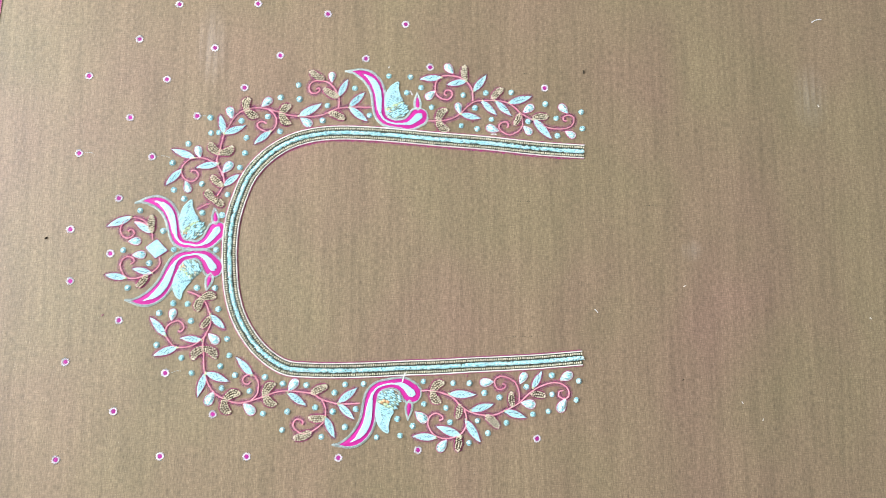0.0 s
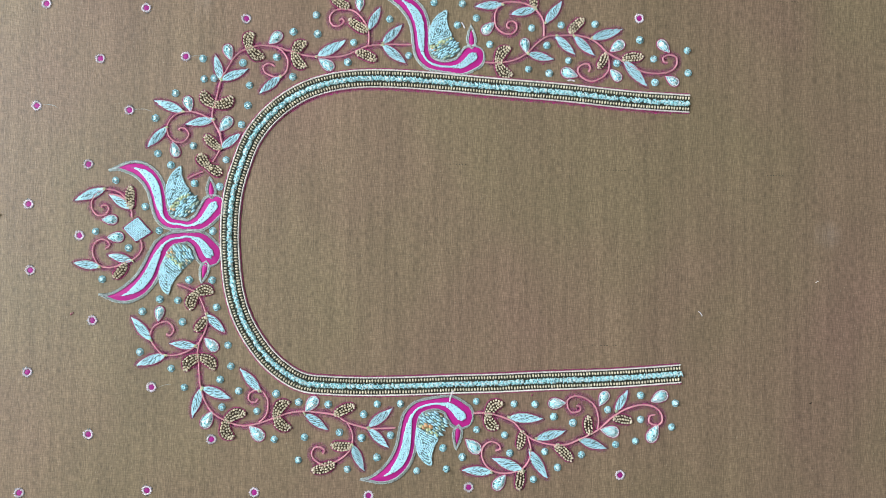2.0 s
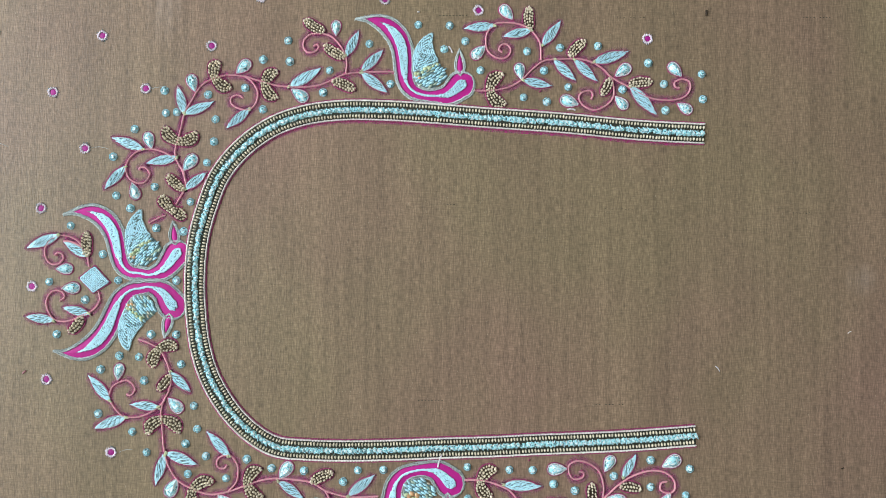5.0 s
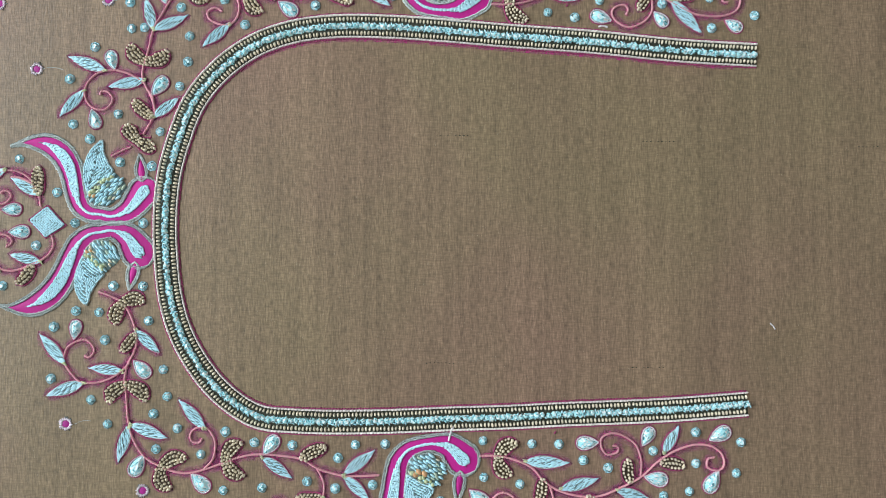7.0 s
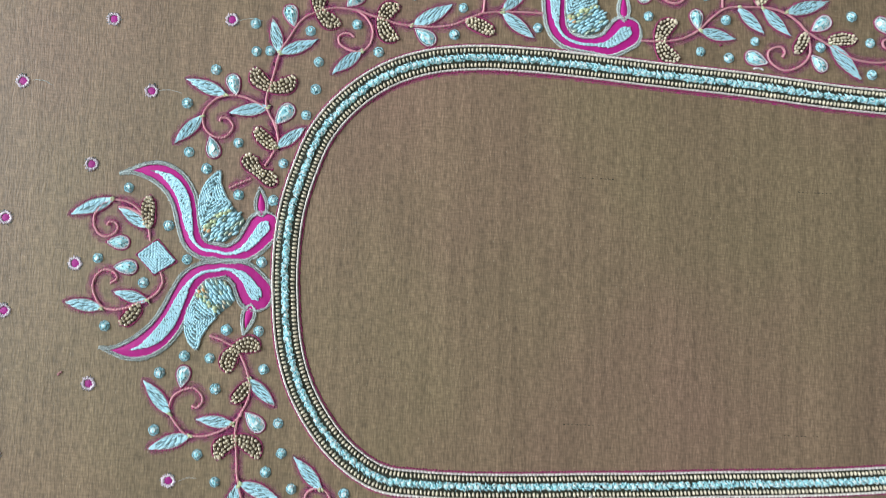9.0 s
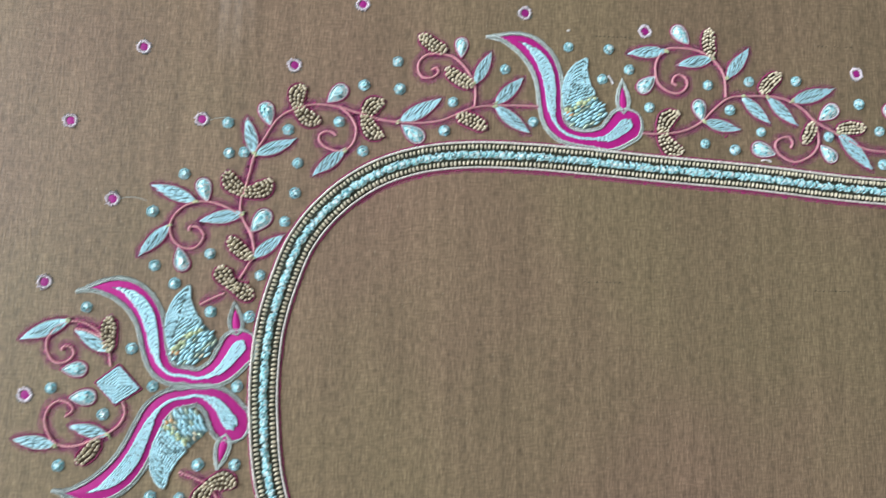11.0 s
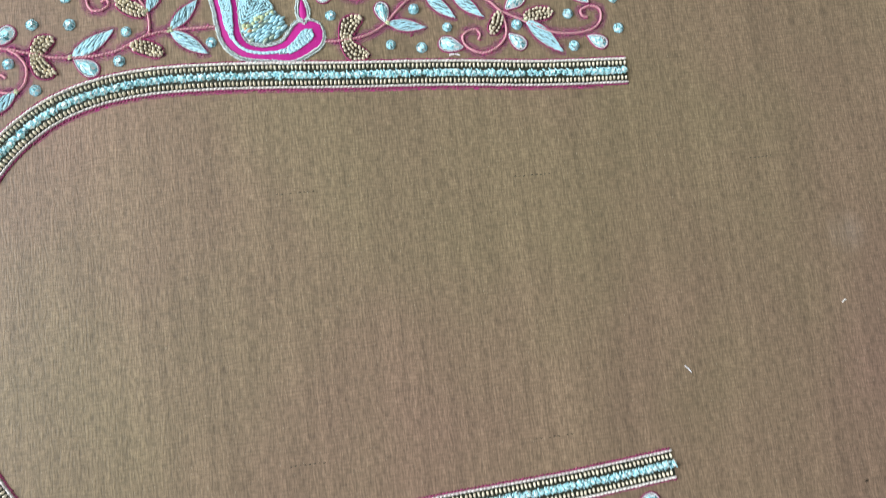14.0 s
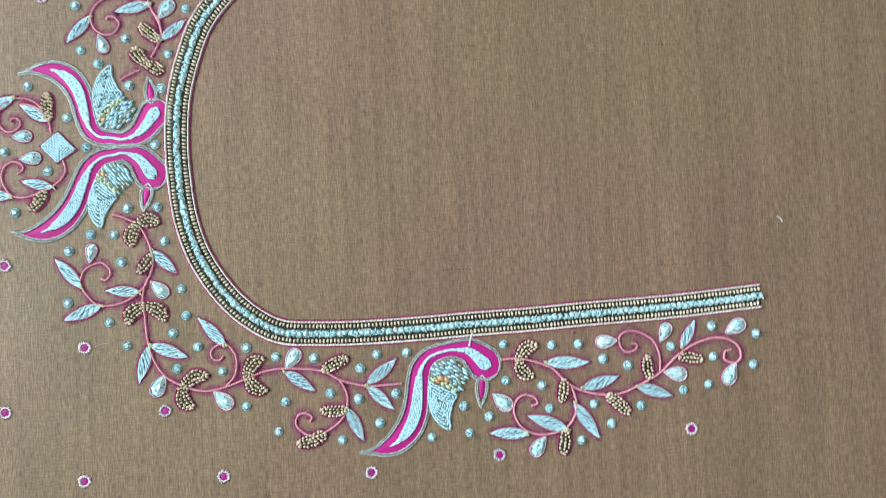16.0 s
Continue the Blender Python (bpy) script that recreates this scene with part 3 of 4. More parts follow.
def mirror_dot(x, y):
    """A magenta dot in a ring of white buttonhole stitches."""
    if len(DOTS) < 4:
        ob = thing("embroidered_dot", "magenta thread dot in a white stitched ring on the silk", "embroidered dot", "scattered dots", x, y)
        ring = [(1.6 * math.cos(2 * math.pi * i / 14), 1.6 * math.sin(2 * math.pi * i / 14)) for i in range(14)]
        b = Build()
        b.pad(ring, 0.0, 0.15)
        part("centre", b, PLUMMY, ob)
        b = Build()
        ring = [(2.1 * math.cos(2 * math.pi * i / 16), 2.1 * math.sin(2 * math.pi * i / 16)) for i in range(16)]
        b.chain([*ring, ring[0], ring[1]], 0.6, 0.9, 0.45, 0.0, 40, 0.35)
        for i in range(26):
            t = 2 * math.pi * i / 26 + random.uniform(-0.12, 0.12)
            r = 2.15 + random.uniform(-0.2, 0.35)
            b.grain(r * math.cos(t), r * math.sin(t), 0, t + random.uniform(-0.6, 0.6), random.uniform(0.5, 0.95), 0.24, 0.6)
        part("ring", b, LILAC, ob, "white buttonhole ring")
        b = Build()
        for i in range(8):
            t = random.uniform(0, 6.28)
            b.grain(2.9 * math.cos(t), 3.0 * math.sin(t), 0, t + random.uniform(-0.8, 0.8), 0.6, 0.14, 0.25, 4)
        part("loose_thread", b, TEAL, ob)
        DOTS.append(ob)
    else:
        copy_thing(random.choice(DOTS), pose(x * 0.001, y * 0.001, 0, 0, 0, random.uniform(0, 360)))


# the peacock's spine in its own units: place, half width, half width of the inner filling
SPINE = [(115, 97, 2, 0), (150, 98, 9, 0), (185, 105, 22, 0), (222, 122, 33, 5), (255, 155, 38, 13), (274, 195, 38, 15), (281, 235, 36, 13),
         (284, 275, 34, 10), (292, 317, 32, 5), (315, 347, 28, 4), (350, 362, 25, 4)]
WING = [(316, 285), (312, 240), (322, 200), (345, 168), (378, 152), (378, 185), (388, 225), (398, 248), (360, 264)]


def inside(x, y, ring):
    hit = False
    for (x0, y0), (x1, y1) in zip(ring, ring[1:] + ring[:1]):
        if (y0 > y) != (y1 > y) and x < (x1 - x0) * (y - y0) / (y1 - y0) + x0:
            hit = not hit
    return hit


def peacock(tip, bend, low, head, top, label):
    """Tail tip, bend, lowest place of the neck, middle of the head, tip of the crest."""
    ob = thing("peacock_motif", label, "embroidery motif", "peacock motifs")
    src = np.array([[115, 97, 1], [350, 361, 1], [476, 332, 1]], float)
    fit = np.linalg.solve(src, np.array([tip, bend, head], float))
    unit = math.dist(tip, bend) / 353.4

    def at(x, y):
        return tuple(np.array([x, y, 1.0]) @ fit)

    slant = math.atan2(at(80, -50)[1] - at(0, 0)[1], at(80, -50)[0] - at(0, 0)[0])
    # the neck turns from its lowest place into the round head
    wx, wy = at(375, 290)
    out = np.array((low[0] - wx, low[1] - wy)) / math.dist(low, (wx, wy))
    mid = np.array(low) * 0.5 + np.array(head) * 0.5 + out * 0.14 * math.dist(low, head)
    knots = [(*at(x, y), w * unit, i * unit) for x, y, w, i in SPINE]
    knots += [(*low, 27 * unit, 4 * unit), (*mid, 39 * unit, 9 * unit), (*head, 50 * unit, 16 * unit)]
    spine = curve(knots, 6)
    x0, y0, w0, i0 = spine[-1]
    dx, dy = (np.array(head) - mid) / math.dist(head, mid)
    for k in range(1, 13):
        t = k / 12 * math.pi / 2
        spine.append((x0 + dx * w0 * math.sin(t), y0 + dy * w0 * math.sin(t), max(w0 * math.cos(t), 0.05), max(i0 * math.cos(min(t * 3.2, math.pi / 2)) ** 0.6, 0)))
    line = [(p[0], p[1]) for p in spine]

    def rail(off):
        return aside(line, off)

    grow = [p[2] - 0.8 for p in spine]
    b = Build()
    b.strip(rail([-max(w - 0.4, 0) for w in grow]), rail(0.0), rail([max(w - 0.4, 0) for w in grow]), 0.0, 0.5)
    body = part("body", b, MAGENTA, ob, "magenta satin body and tail")
    b = Build()
    for off in (-0.1, 0.75):
        ring = rail([-max(w + off, 0) for w in grow]) + rail([max(w + off, 0) for w in grow])[::-1]
        b.overcast(ring, 0.48, 0.8, 0.2, 0.8 - 0.25 * off, 48 if off > 0 else -38)
    part("outline", b, GREY, ob, "silver grey twisted cord edge")
    b = Build()
    ground = Build()
    wide = [k for k, p in enumerate(spine) if p[3] > 0.15]
    sides = [[rail([p[3] * u for p in spine])[k] for k in wide] for u in (-1.05, 0.0, 1.05)]
    ground.strip(*sides, 0.25, 0.45)
    part("inlay_ground", ground, TEAL, body)
    for n in range(7):
        u = (n - 3) / 3.2
        rails, run = rail([p[3] * u for p in spine]), []
        for p, q in zip(spine, rails):
            if (p[3] > 0.35 * abs(n - 3) and n != 3) or (n == 3 and p[3] > (1.0 if p in spine[-13:] else 0.3)):
                run.append(q)
            elif len(run) > 1:
                b.chain(run, 1.6, 0.95, 0.62, 0.5, 8, 0.15)
                run = []
        if len(run) > 1:
            b.chain(run, 1.6, 0.95, 0.62, 0.5, 8, 0.15)
    part("inlay", b, SILVER, body, "pale blue zari filling")
    # dark strokes that paint shade into the inlay
    b = Build()
    for k in wide:
        for _ in range(1):
            x, y = rail([p[3] * random.uniform(-0.75, 0.75) for p in spine])[k][:2]
            if spine[k][3] > 0.8:
                b.grain(x + random.uniform(-0.7, 0.7), y + random.uniform(-0.7, 0.7), 0.8, slant + random.uniform(-0.5, 0.5), random.uniform(0.5, 0.9), 0.17, 0.4, 5)
    part("shadow_stitches", b, TEAL, body, "dark teal strokes painting shade over the filling")
    # wing: rows that follow its edge
    wing = curve(WING + WING[:1], 5)[:-1]
    ring = [at(*p) for p in wing]
    b = Build()
    b.pad(ring, 0.05, 0.4, 0.85)
    w = part("wing", b, TEAL, ob)
    b = Build()
    cx, cy = 346, 222
    for k in range(6):
        g = 0.94 - 0.165 * k
        run = [at(cx + (x - cx) * g, cy + (y - cy) * g) for x, y in wing]
        b.chain(run + run[:1], 1.5, 0.98, 0.6, 0.35, 14, 0.2)
    part("wing_stitching", b, SILVER, w, "pale blue zari rows")
    b = Build()
    b.overcast(ring + ring[:1], 0.6, 0.6, 0.18, 0.75, 40)
    part("wing_edge", b, GREY, w, "silver grey edge thread")
    # dark strokes that paint shade between the wing rows
    b = Build()
    for k in range(46):
        x, y = random.uniform(314, 396), random.uniform(160, 280)
        if inside(x, y, WING):
            b.grain(*at(x, y), 0.8, slant + random.uniform(-0.25, 0.25), random.uniform(0.7, 1.3), 0.17, 0.3, 4)
    part("shadow_stitches", b, TEAL, w, "dark teal strokes painting shade over the filling")
    # bead work under the wing
    patch = [(318, 292), (360, 264), (398, 248), (425, 285), (432, 305), (405, 328), (375, 342), (345, 338), (325, 318)]
    b = Build()
    b.pad([at(*p) for p in patch], 0.05, 0.5, 0.9)
    g = part("bead_ground", b, TEAL, ob)
    mes = [bead_mesh("tube_bead", 1.45, 0.52, 1.1, MIXED), bead_mesh("zari_coil", 1.55, 0.56, 1.1, SILVER), bead_mesh("gold_coil", 1.2, 0.5, 1.0, GOLD)]
    for i in range(-8, 9):
        for j in range(-10, 11):
            u, w = i * 19 + (j % 2) * 9 + random.uniform(-3, 3), j * 8.2 + random.uniform(-1.5, 1.5)
            x, y = 375 + u * 0.85 + w * 0.53, 295 - u * 0.53 + w * 0.85
            if inside(x, y, patch):
                pick = random.choices((0, 1, 2), (3, 9, 1))[0]
                put_bead("tube_bead", mes[pick], g, *at(x, y), 0.4, slant + random.uniform(-0.25, 0.25), random.uniform(0.85, 1.15))
    pearl = bead_mesh("lime_bead", 0.95, 0.85, 1.3, LIME)
    for k in range(8):
        put_bead("lime_bead", pearl, g, *at(326 + 9.5 * k + random.uniform(-4, 4), 292 - 4.5 * k + random.uniform(-5, 5)), 0.7, slant, random.uniform(0.8, 1.2))
    for x, y in ((340, 285), (352, 292), (368, 288)) if "under" in label else ((326, 298), (336, 304)):
        put_bead("peach_bead", bead_mesh("peach_bead", 1.7, 1.15, 1.6, PEACH), g, *at(x, y), 0.6, slant, 1.0 if "under" in label else 0.6)
    # crest
    bx, by = head[0] * 0.72 + top[0] * 0.28, head[1] * 0.72 + top[1] * 0.28
    b = Build()
    b.pad(lens(bx, by, bx * 0.22 + top[0] * 0.78, by * 0.22 + top[1] * 0.78, 1.5, 8, 0.4), 0.05, 0.45)
    c = part("crest", b, MAGENTA, ob, "small magenta crest")
    b = Build()
    for g in (0.74, 1.05):
        run = lens(bx, by, bx + (top[0] - bx) * (0.85 + g * 0.14), by + (top[1] - by) * (0.85 + g * 0.14), 2.6 * g, 8, 0.36)
        b.overcast(run + run[:1], 0.48, 0.75, 0.2, 0.7, 42)
    part("crest_edge", b, GREY, c)


def diamond(corners):
    ob = thing("diamond_motif", "pale blue zari diamond of concentric stitches on the silk", "embroidery motif")
    cx, cy = sum(p[0] for p in corners) / 4, sum(p[1] for p in corners) / 4
    b = Build()
    b.pad(corners, 0.0, 0.45, 0.9)
    part("ground", b, TEAL, ob)
    b = Build()
    for k in range(6):
        g = 0.95 - 0.17 * k
        for i in range(4):
            p, q = corners[i], corners[(i + 1) % 4]
            b.chain([(cx + (p[0] - cx) * g, cy + (p[1] - cy) * g), (cx + (q[0] - cx) * g, cy + (q[1] - cy) * g)], 1.5, 0.98, 0.6, 0.4, 10, 0.18)
    part("stitching", b, SILVER, ob)
    outline("outline", [(cx + (x - cx) * 1.1, cy + (y - cy) * 1.1) for x, y in corners], WINE, ob, 0.6, 1.3)


def neckline(points):
    """The border: crystals between two rows of gold beads and two cream cords, on a dark ground."""
    ob = thing("neckline_border", "beaded neckline border of crystals, gold beads and cream cords", "neckline border")
    path = [(p[0], p[1]) for p in curve(points, 8)]
    b = Build()
    b.strip(aside(path, -5.1), path, aside(path, 5.1), 0.05, 0.3)
    part("ground", b, DARK, ob, "dark olive ground stitches")
    for off, name in ((4.95, "outer_cord"), (-4.95, "inner_cord")):
        b = Build()
        b.strip(aside(path, off - 0.4), aside(path, off), aside(path, off + 0.4), 0.1, 0.75)
        b.chain(aside(path, off), 1.5, 0.95, 1.0, 0.15, 9, 0.07)
        part(name, b, CREAM, ob, "cream corded edge")
    for off, wide, name in ((5.7, 0.55, "outer_piping"), (-5.75, 0.8, "inner_piping")):
        b = Build()
        b.chain(aside(path, off), 1.3, wide, 0.5, 0.0, 20, 0.25)
        part(name, b, WINE, ob, "wine running stitches")
    arm = [p for p in path if p[1] > 0 and -125 < p[0] < 100]
    b = Build()
    b.strip(aside(arm, -5.9), aside(arm, -6.4), aside(arm, -7.0), 0.03, 0.01)
    part("tracing_line", b, PINK_DUST, ob, "magenta tracing powder line")
    me = bead_mesh("gold_bead", 0.98, 0.55, 1.2, GOLD)
    rest = Build()
    for off in (3.15, -3.15):
        for x, y, a in along(aside(path, off), 1.62):
            a += math.pi / 2 + random.uniform(-0.2, 0.2)
            x, y = x + random.uniform(-0.12, 0.12), y + random.uniform(-0.12, 0.12)
            if x < -82:
                put_bead("gold_bead", me, ob, x, y, 0.25, a, random.uniform(0.88, 1.08))
            else:
                rest.grain(x, y, 0.25, a, 0.96 * random.uniform(0.85, 1.1), 0.54, 1.2, 8)
    tagged(part("beading", rest, GOLD, ob, "rows of antique gold beads"), kind="stuff")
    gems = []
    for k in range(6):
        b = Build()
        facets(b, [(random.uniform(1.4, 1.75) * math.cos(2 * math.pi * i / 6), random.uniform(1.3, 1.6) * math.sin(2 * math.pi * i / 6)) for i in range(6)], 0.0, 1.3, 0.5)
        gems.append(b.mesh("crystal", False))
        gems[-1].materials.append(CRYSTAL)
    for x, y, a in along(path, 2.45):
        put_bead("crystal", random.choice(gems), ob, x + random.uniform(-0.25, 0.25), y + random.uniform(-0.25, 0.25), 0.3, a + random.uniform(-3, 3), random.uniform(0.9, 1.18))
    b = Build()
    for x, y, a in along(path, 2.45):
        for side in (-1, 1):
            if random.random() < 0.8:
                b.grain(x + math.cos(a) * 1.22 - math.sin(a) * side, y + math.sin(a) * 1.22 + math.cos(a) * side, 0.5,
                        a + side * 0.9 + random.uniform(-0.7, 0.7), 0.95, 0.34, 0.75, 5)
    part("crystal_thread", b, SILVER, ob)
    # dark strokes that paint shade among the border crystals
    b = Build()
    for x, y, a in along(path, 2.5):
        off = random.uniform(-1.5, 1.5)
        b.grain(x - math.sin(a) * off, y + math.cos(a) * off, 0.8, a + random.uniform(-1.2, 1.2), random.uniform(0.5, 1.0), 0.24, 0.8, 4)
    part("shadow_thread", b, TEAL, ob, "dark teal strokes painting shade about the crystals")


def thread_bit(x, y, angle, long, wide, mat, label):
    b = Build()
    path = [(math.cos(radians(angle)) * long * (t - 0.5), math.sin(radians(angle)) * long * (t - 0.5) + 0.12 * long * math.sin(3 * t)) for t in (0, 0.25, 0.5, 0.75, 1)]
    b.chain(path, max(long / 6, 0.3), wide, wide * 0.8, 0.0, 4)
    me = b.mesh("thread_bit")
    me.materials.append(mat)
    ob = tagged(new("thread_bit", me), label, "thread")
    ob.location = (x * 0.001, y * 0.001, 0)


def tacking(x, y):
    """A broken line of dark tacking stitches."""
    b = Build()
    for k in range(9):
        if random.random() < 0.85:
            b.grain((k - 4) * 1.7, random.uniform(-0.12, 0.12), 0, random.uniform(-0.1, 0.1), 0.62, 0.17, 0.15, 4)
    me = b.mesh("tacking_stitch")
    me.materials.append(DARK)
    ob = tagged(new("tacking_stitch", me), "short broken line of dark tacking thread on the silk", "stitches", "tacking stitches")
    ob.location = (x * 0.001, y * 0.001, 0)


# ---- the embroidery, by place ----
NECK = [(109.2, 75.3), (73.7, 77.1), (35.6, 80.6), (-2.4, 83.1), (-32.7, 85.4), (-55.3, 86.7), (-77.9, 86.8), (-97.9, 84.1), (-115.3, 77.6), (-130.1, 66.6), (-141.1, 52.7), (-147.6, 36.4), (-151.8, 20.1), (-153.3, 2.7), (-152.8, -14.7), (-150.3, -34.5), (-144.6, -51.7), (-134.6, -67.7), (-123.5, -78.7), (-111.1, -85.6), (-96.4, -87.3), (-76.7, -87.9), (-52.0, -87.5), (-27.3, -86.5), (-2.5, -85.8), (22.4, -84.6), (47.4, -83.7), (72.5, -82.5), (103.2, -80.2)]
neckline(NECK)
for x, y in [(-27.5, 38.3), (64.5, 36.1), (160.1, 34.3), (-33.5, -62.3), (59.2, -64.3), (71.1, 136.1), (168.5, 136.4), (-21.3, 136.5)]:
    tacking(x, y)

v = vine("rose cord vine with silver leaves beside the neckline end")
stem(v, [(-10.2, 97.3), (-2.1, 97.4), (6.9, 98.9), (13.8, 102.6), (19.4, 108.1), (25.8, 112.9), (34.2, 113.9), (43.4, 114.1), (50.9, 112.4), (56.8, 108.7), (61.0, 104.5), (68.4, 100.4), (75.7, 96.1), (83.2, 93.3), (92.6, 92.8), (99.1, 94.7), (101.8, 98.5), (101.4, 102.4), (97.6, 103.7), (93.9, 102.2), (94.1, 99.8), (96.4, 99.1)])
stem(v, [(24.3, 113.2), (24.1, 120.8), (22.2, 125.5), (17.9, 129.8), (12.8, 132.2), (5.3, 132.9), (-0.0, 131.9), (-3.2, 128.2), (-4.3, 123.6), (-3.4, 118.3), (0.4, 114.9), (4.9, 114.1), (8.0, 116.3), (8.4, 119.6), (6.1, 121.6), (3.5, 120.9), (2.6, 118.5), (4.3, 117.3)])
stem(v, [(60.8, 104.8), (61.9, 100.3), (62.0, 94.9), (59.0, 90.5), (53.4, 87.7), (48.9, 88.2), (44.9, 91.3), (44.1, 94.7), (46.3, 96.9), (49.7, 97.5), (51.3, 95.2), (50.1, 93.0)])
leaf(v, 0.2, 131.2, -15.1, 129.9)
leaf(v, 19.4, 128.9, 4.8, 125.8)
leaf(v, 24.9, 121.1, 34.5, 133.3)
leaf(v, 15.0, 102.9, 29.4, 99.8)
leaf(v, 31.2, 113.4, 41.8, 103.0)
leaf(v, 41.8, 113.6, 52.9, 102.7)
leaf(v, 51.7, 112.4, 69.2, 117.7)
leaf(v, 70.7, 100.0, 83.7, 85.3)
drop_stone(v, 9.6, 134.6, 3.6, 141.7)
drop_stone(v, -4.7, 120.6, -11.3, 114.3)
drop_stone(v, 14.2, 103.2, 12.6, 111.7)
drop_stone(v, 62.9, 105.1, 70.6, 110.8)
drop_stone(v, 43.8, 90.2, 34.5, 93.4)
drop_stone(v, 62.8, 94.5, 68.8, 88.3)
drop_stone(v, 97.3, 105.2, 91.1, 111.9)
drop_stone(v, 95.2, 91.0, 102.4, 86.6)
seed_pod(v, 18.6, 129.4, 18.2, 140.9)
seed_pod(v, 38.9, 115.2, 47.2, 123.5)
kidney(v, 5.5, 106.9, -2.1, 97.4, 6.8, 89.7)
seed_pod(v, 60.2, 103.8, 55.9, 95.1)
seed_pod(v, 70.0, 100.8, 81.8, 102.1)

v = vine("rose cord vine with bead pods beside the neckline curve")
stem(v, [(-51.6, 106.8), (-60.9, 106.9), (-68.7, 106.6), (-77.2, 105.5), (-83.6, 102.6), (-89.9, 99.9), (-97.5, 98.8), (-105.8, 98.9), (-112.7, 99.6), (-122.2, 102.2), (-129.0, 104.2), (-138.5, 104.7), (-146.5, 102.2), (-151.8, 98.4), (-156.4, 90.8), (-159.8, 84.7), (-161.3, 77.2)])
stem(v, [(-76.8, 105.8), (-76.3, 110.9), (-77.3, 116.1), (-80.3, 121.3), (-84.5, 125.3), (-89.4, 126.6), (-95.0, 126.2), (-98.3, 123.1), (-98.6, 119.4), (-96.6, 116.9), (-93.1, 117.1), (-90.9, 119.3), (-91.9, 121.0), (-93.7, 120.0)])
stem(v, [(-129.0, 104.2), (-124.9, 101.2), (-122.2, 96.2), (-122.9, 90.6), (-126.3, 87.1), (-131.0, 87.3), (-135.1, 89.5), (-136.0, 92.3), (-134.4, 94.0), (-131.7, 94.3), (-129.7, 92.9)])
leaf(v, -76.7, 115.0, -70.2, 127.7)
leaf(v, -68.7, 107.1, -57.7, 117.9)
leaf(v, -68.7, 106.4, -55.5, 96.1)
leaf(v, -105.8, 98.9, -89.7, 108.3)
leaf(v, -159.8, 84.7, -163.1, 98.7)
leaf(v, -159.6, 84.7, -145.1, 90.5)
leaf(v, -126.3, 87.1, -137.7, 77.7)
drop_stone(v, -81.9, 125.7, -81.8, 133.4)
drop_stone(v, -104.7, 97.6, -96.5, 91.9)
drop_stone(v, -133.1, 105.7, -126.3, 112.3)
drop_stone(v, -154.4, 96.1, -156.9, 104.9)
seed_pod(v, -87.8, 127.7, -98.1, 133.7)
seed_pod(v, -77.4, 114.2, -87.7, 120.7)
seed_pod(v, -83.6, 102.1, -72.2, 97.4)
kidney(v, -141.2, 112.3, -144.3, 103.6, -134.7, 97.7)
kidney(v, -110.9, 107.3, -118.4, 100.1, -111.1, 92.3)

v = vine("curling rose cord vine with bead pods above paired peacocks")
stem(v, [(-159.9, 83.4), (-161.5, 76.8), (-162.9, 71.0), (-164.0, 67.4), (-164.1, 63.0), (-162.1, 58.1), (-159.6, 54.6), (-158.7, 48.9)])
stem(v, [(-162.9, 60.2), (-167.2, 63.4), (-172.9, 65.7), (-178.4, 66.3), (-183.9, 64.8), (-187.8, 61.1), (-189.4, 56.8), (-188.0, 51.9), (-184.5, 49.1), (-180.4, 48.9), (-177.7, 51.4), (-177.2, 54.2), (-179.4, 56.7), (-182.1, 56.7), (-182.4, 55.2)])
stem(v, [(-161.2, 56.8), (-159.1, 51.3), (-158.7, 47.0), (-160.9, 42.3), (-163.5, 37.9)])
stem(v, [(-168.5, 32.4), (-172.9, 30.5), (-177.3, 28.1)])
leaf(v, -180.5, 66.3, -195.9, 72.1)
leaf(v, -163.0, 62.1, -178.5, 59.2)
leaf(v, -189.4, 57.2, -199.9, 46.1)
leaf(v, -159.1, 45.7, -148.1, 54.2)
drop_stone(v, -176.3, 66.4, -178.8, 74.9)
drop_stone(v, -159.9, 55.3, -153.6, 63.3)
drop_stone(v, -186.0, 48.8, -183.5, 40.5)
kidney(v, -170.1, 78.8, -162.2, 70.3, -152.9, 75.9)
seed_pod(v, -159.3, 45.3, -167.9, 53.0)
kidney(v, -170.8, 43.2, -165.5, 35.2, -157.9, 33.3)

v = vine("curled rose cord sprig with pods around the diamond")
stem(v, [(-223.1, 21.8), (-218.1, 21.4), (-214.1, 19.5), (-211.0, 16.6)])
stem(v, [(-220.6, 18.9), (-216.6, 18.5), (-211.5, 16.1)])
stem(v, [(-208.3, 11.6), (-207.5, 6.0)])
stem(v, [(-223.1, 21.8), (-227.1, 19.6), (-229.7, 15.8), (-230.0, 12.2), (-228.5, 8.7), (-225.8, 6.9), (-222.5, 7.6), (-220.5, 10.1), (-221.5, 12.5), (-224.0, 12.7), (-224.7, 11.2)])
stem(v, [(-202.5, -6.6), (-201.6, -10.7), (-203.4, -14.7), (-206.4, -17.2), (-209.4, -18.6), (-215.4, -21.3), (-220.3, -22.2), (-224.8, -21.0), (-227.8, -17.0), (-228.9, -12.4), (-227.4, -8.4), (-224.4, -6.4), (-220.9, -7.3), (-219.6, -9.7), (-221.9, -11.7)])
leaf(v, -222.8, 22.0, -239.0, 15.5)
leaf(v, -208.7, 10.9, -220.1, 18.5)
leaf(v, -206.9, -18.4, -220.2, -15.0)
leaf(v, -224.8, -21.7, -239.1, -19.6)
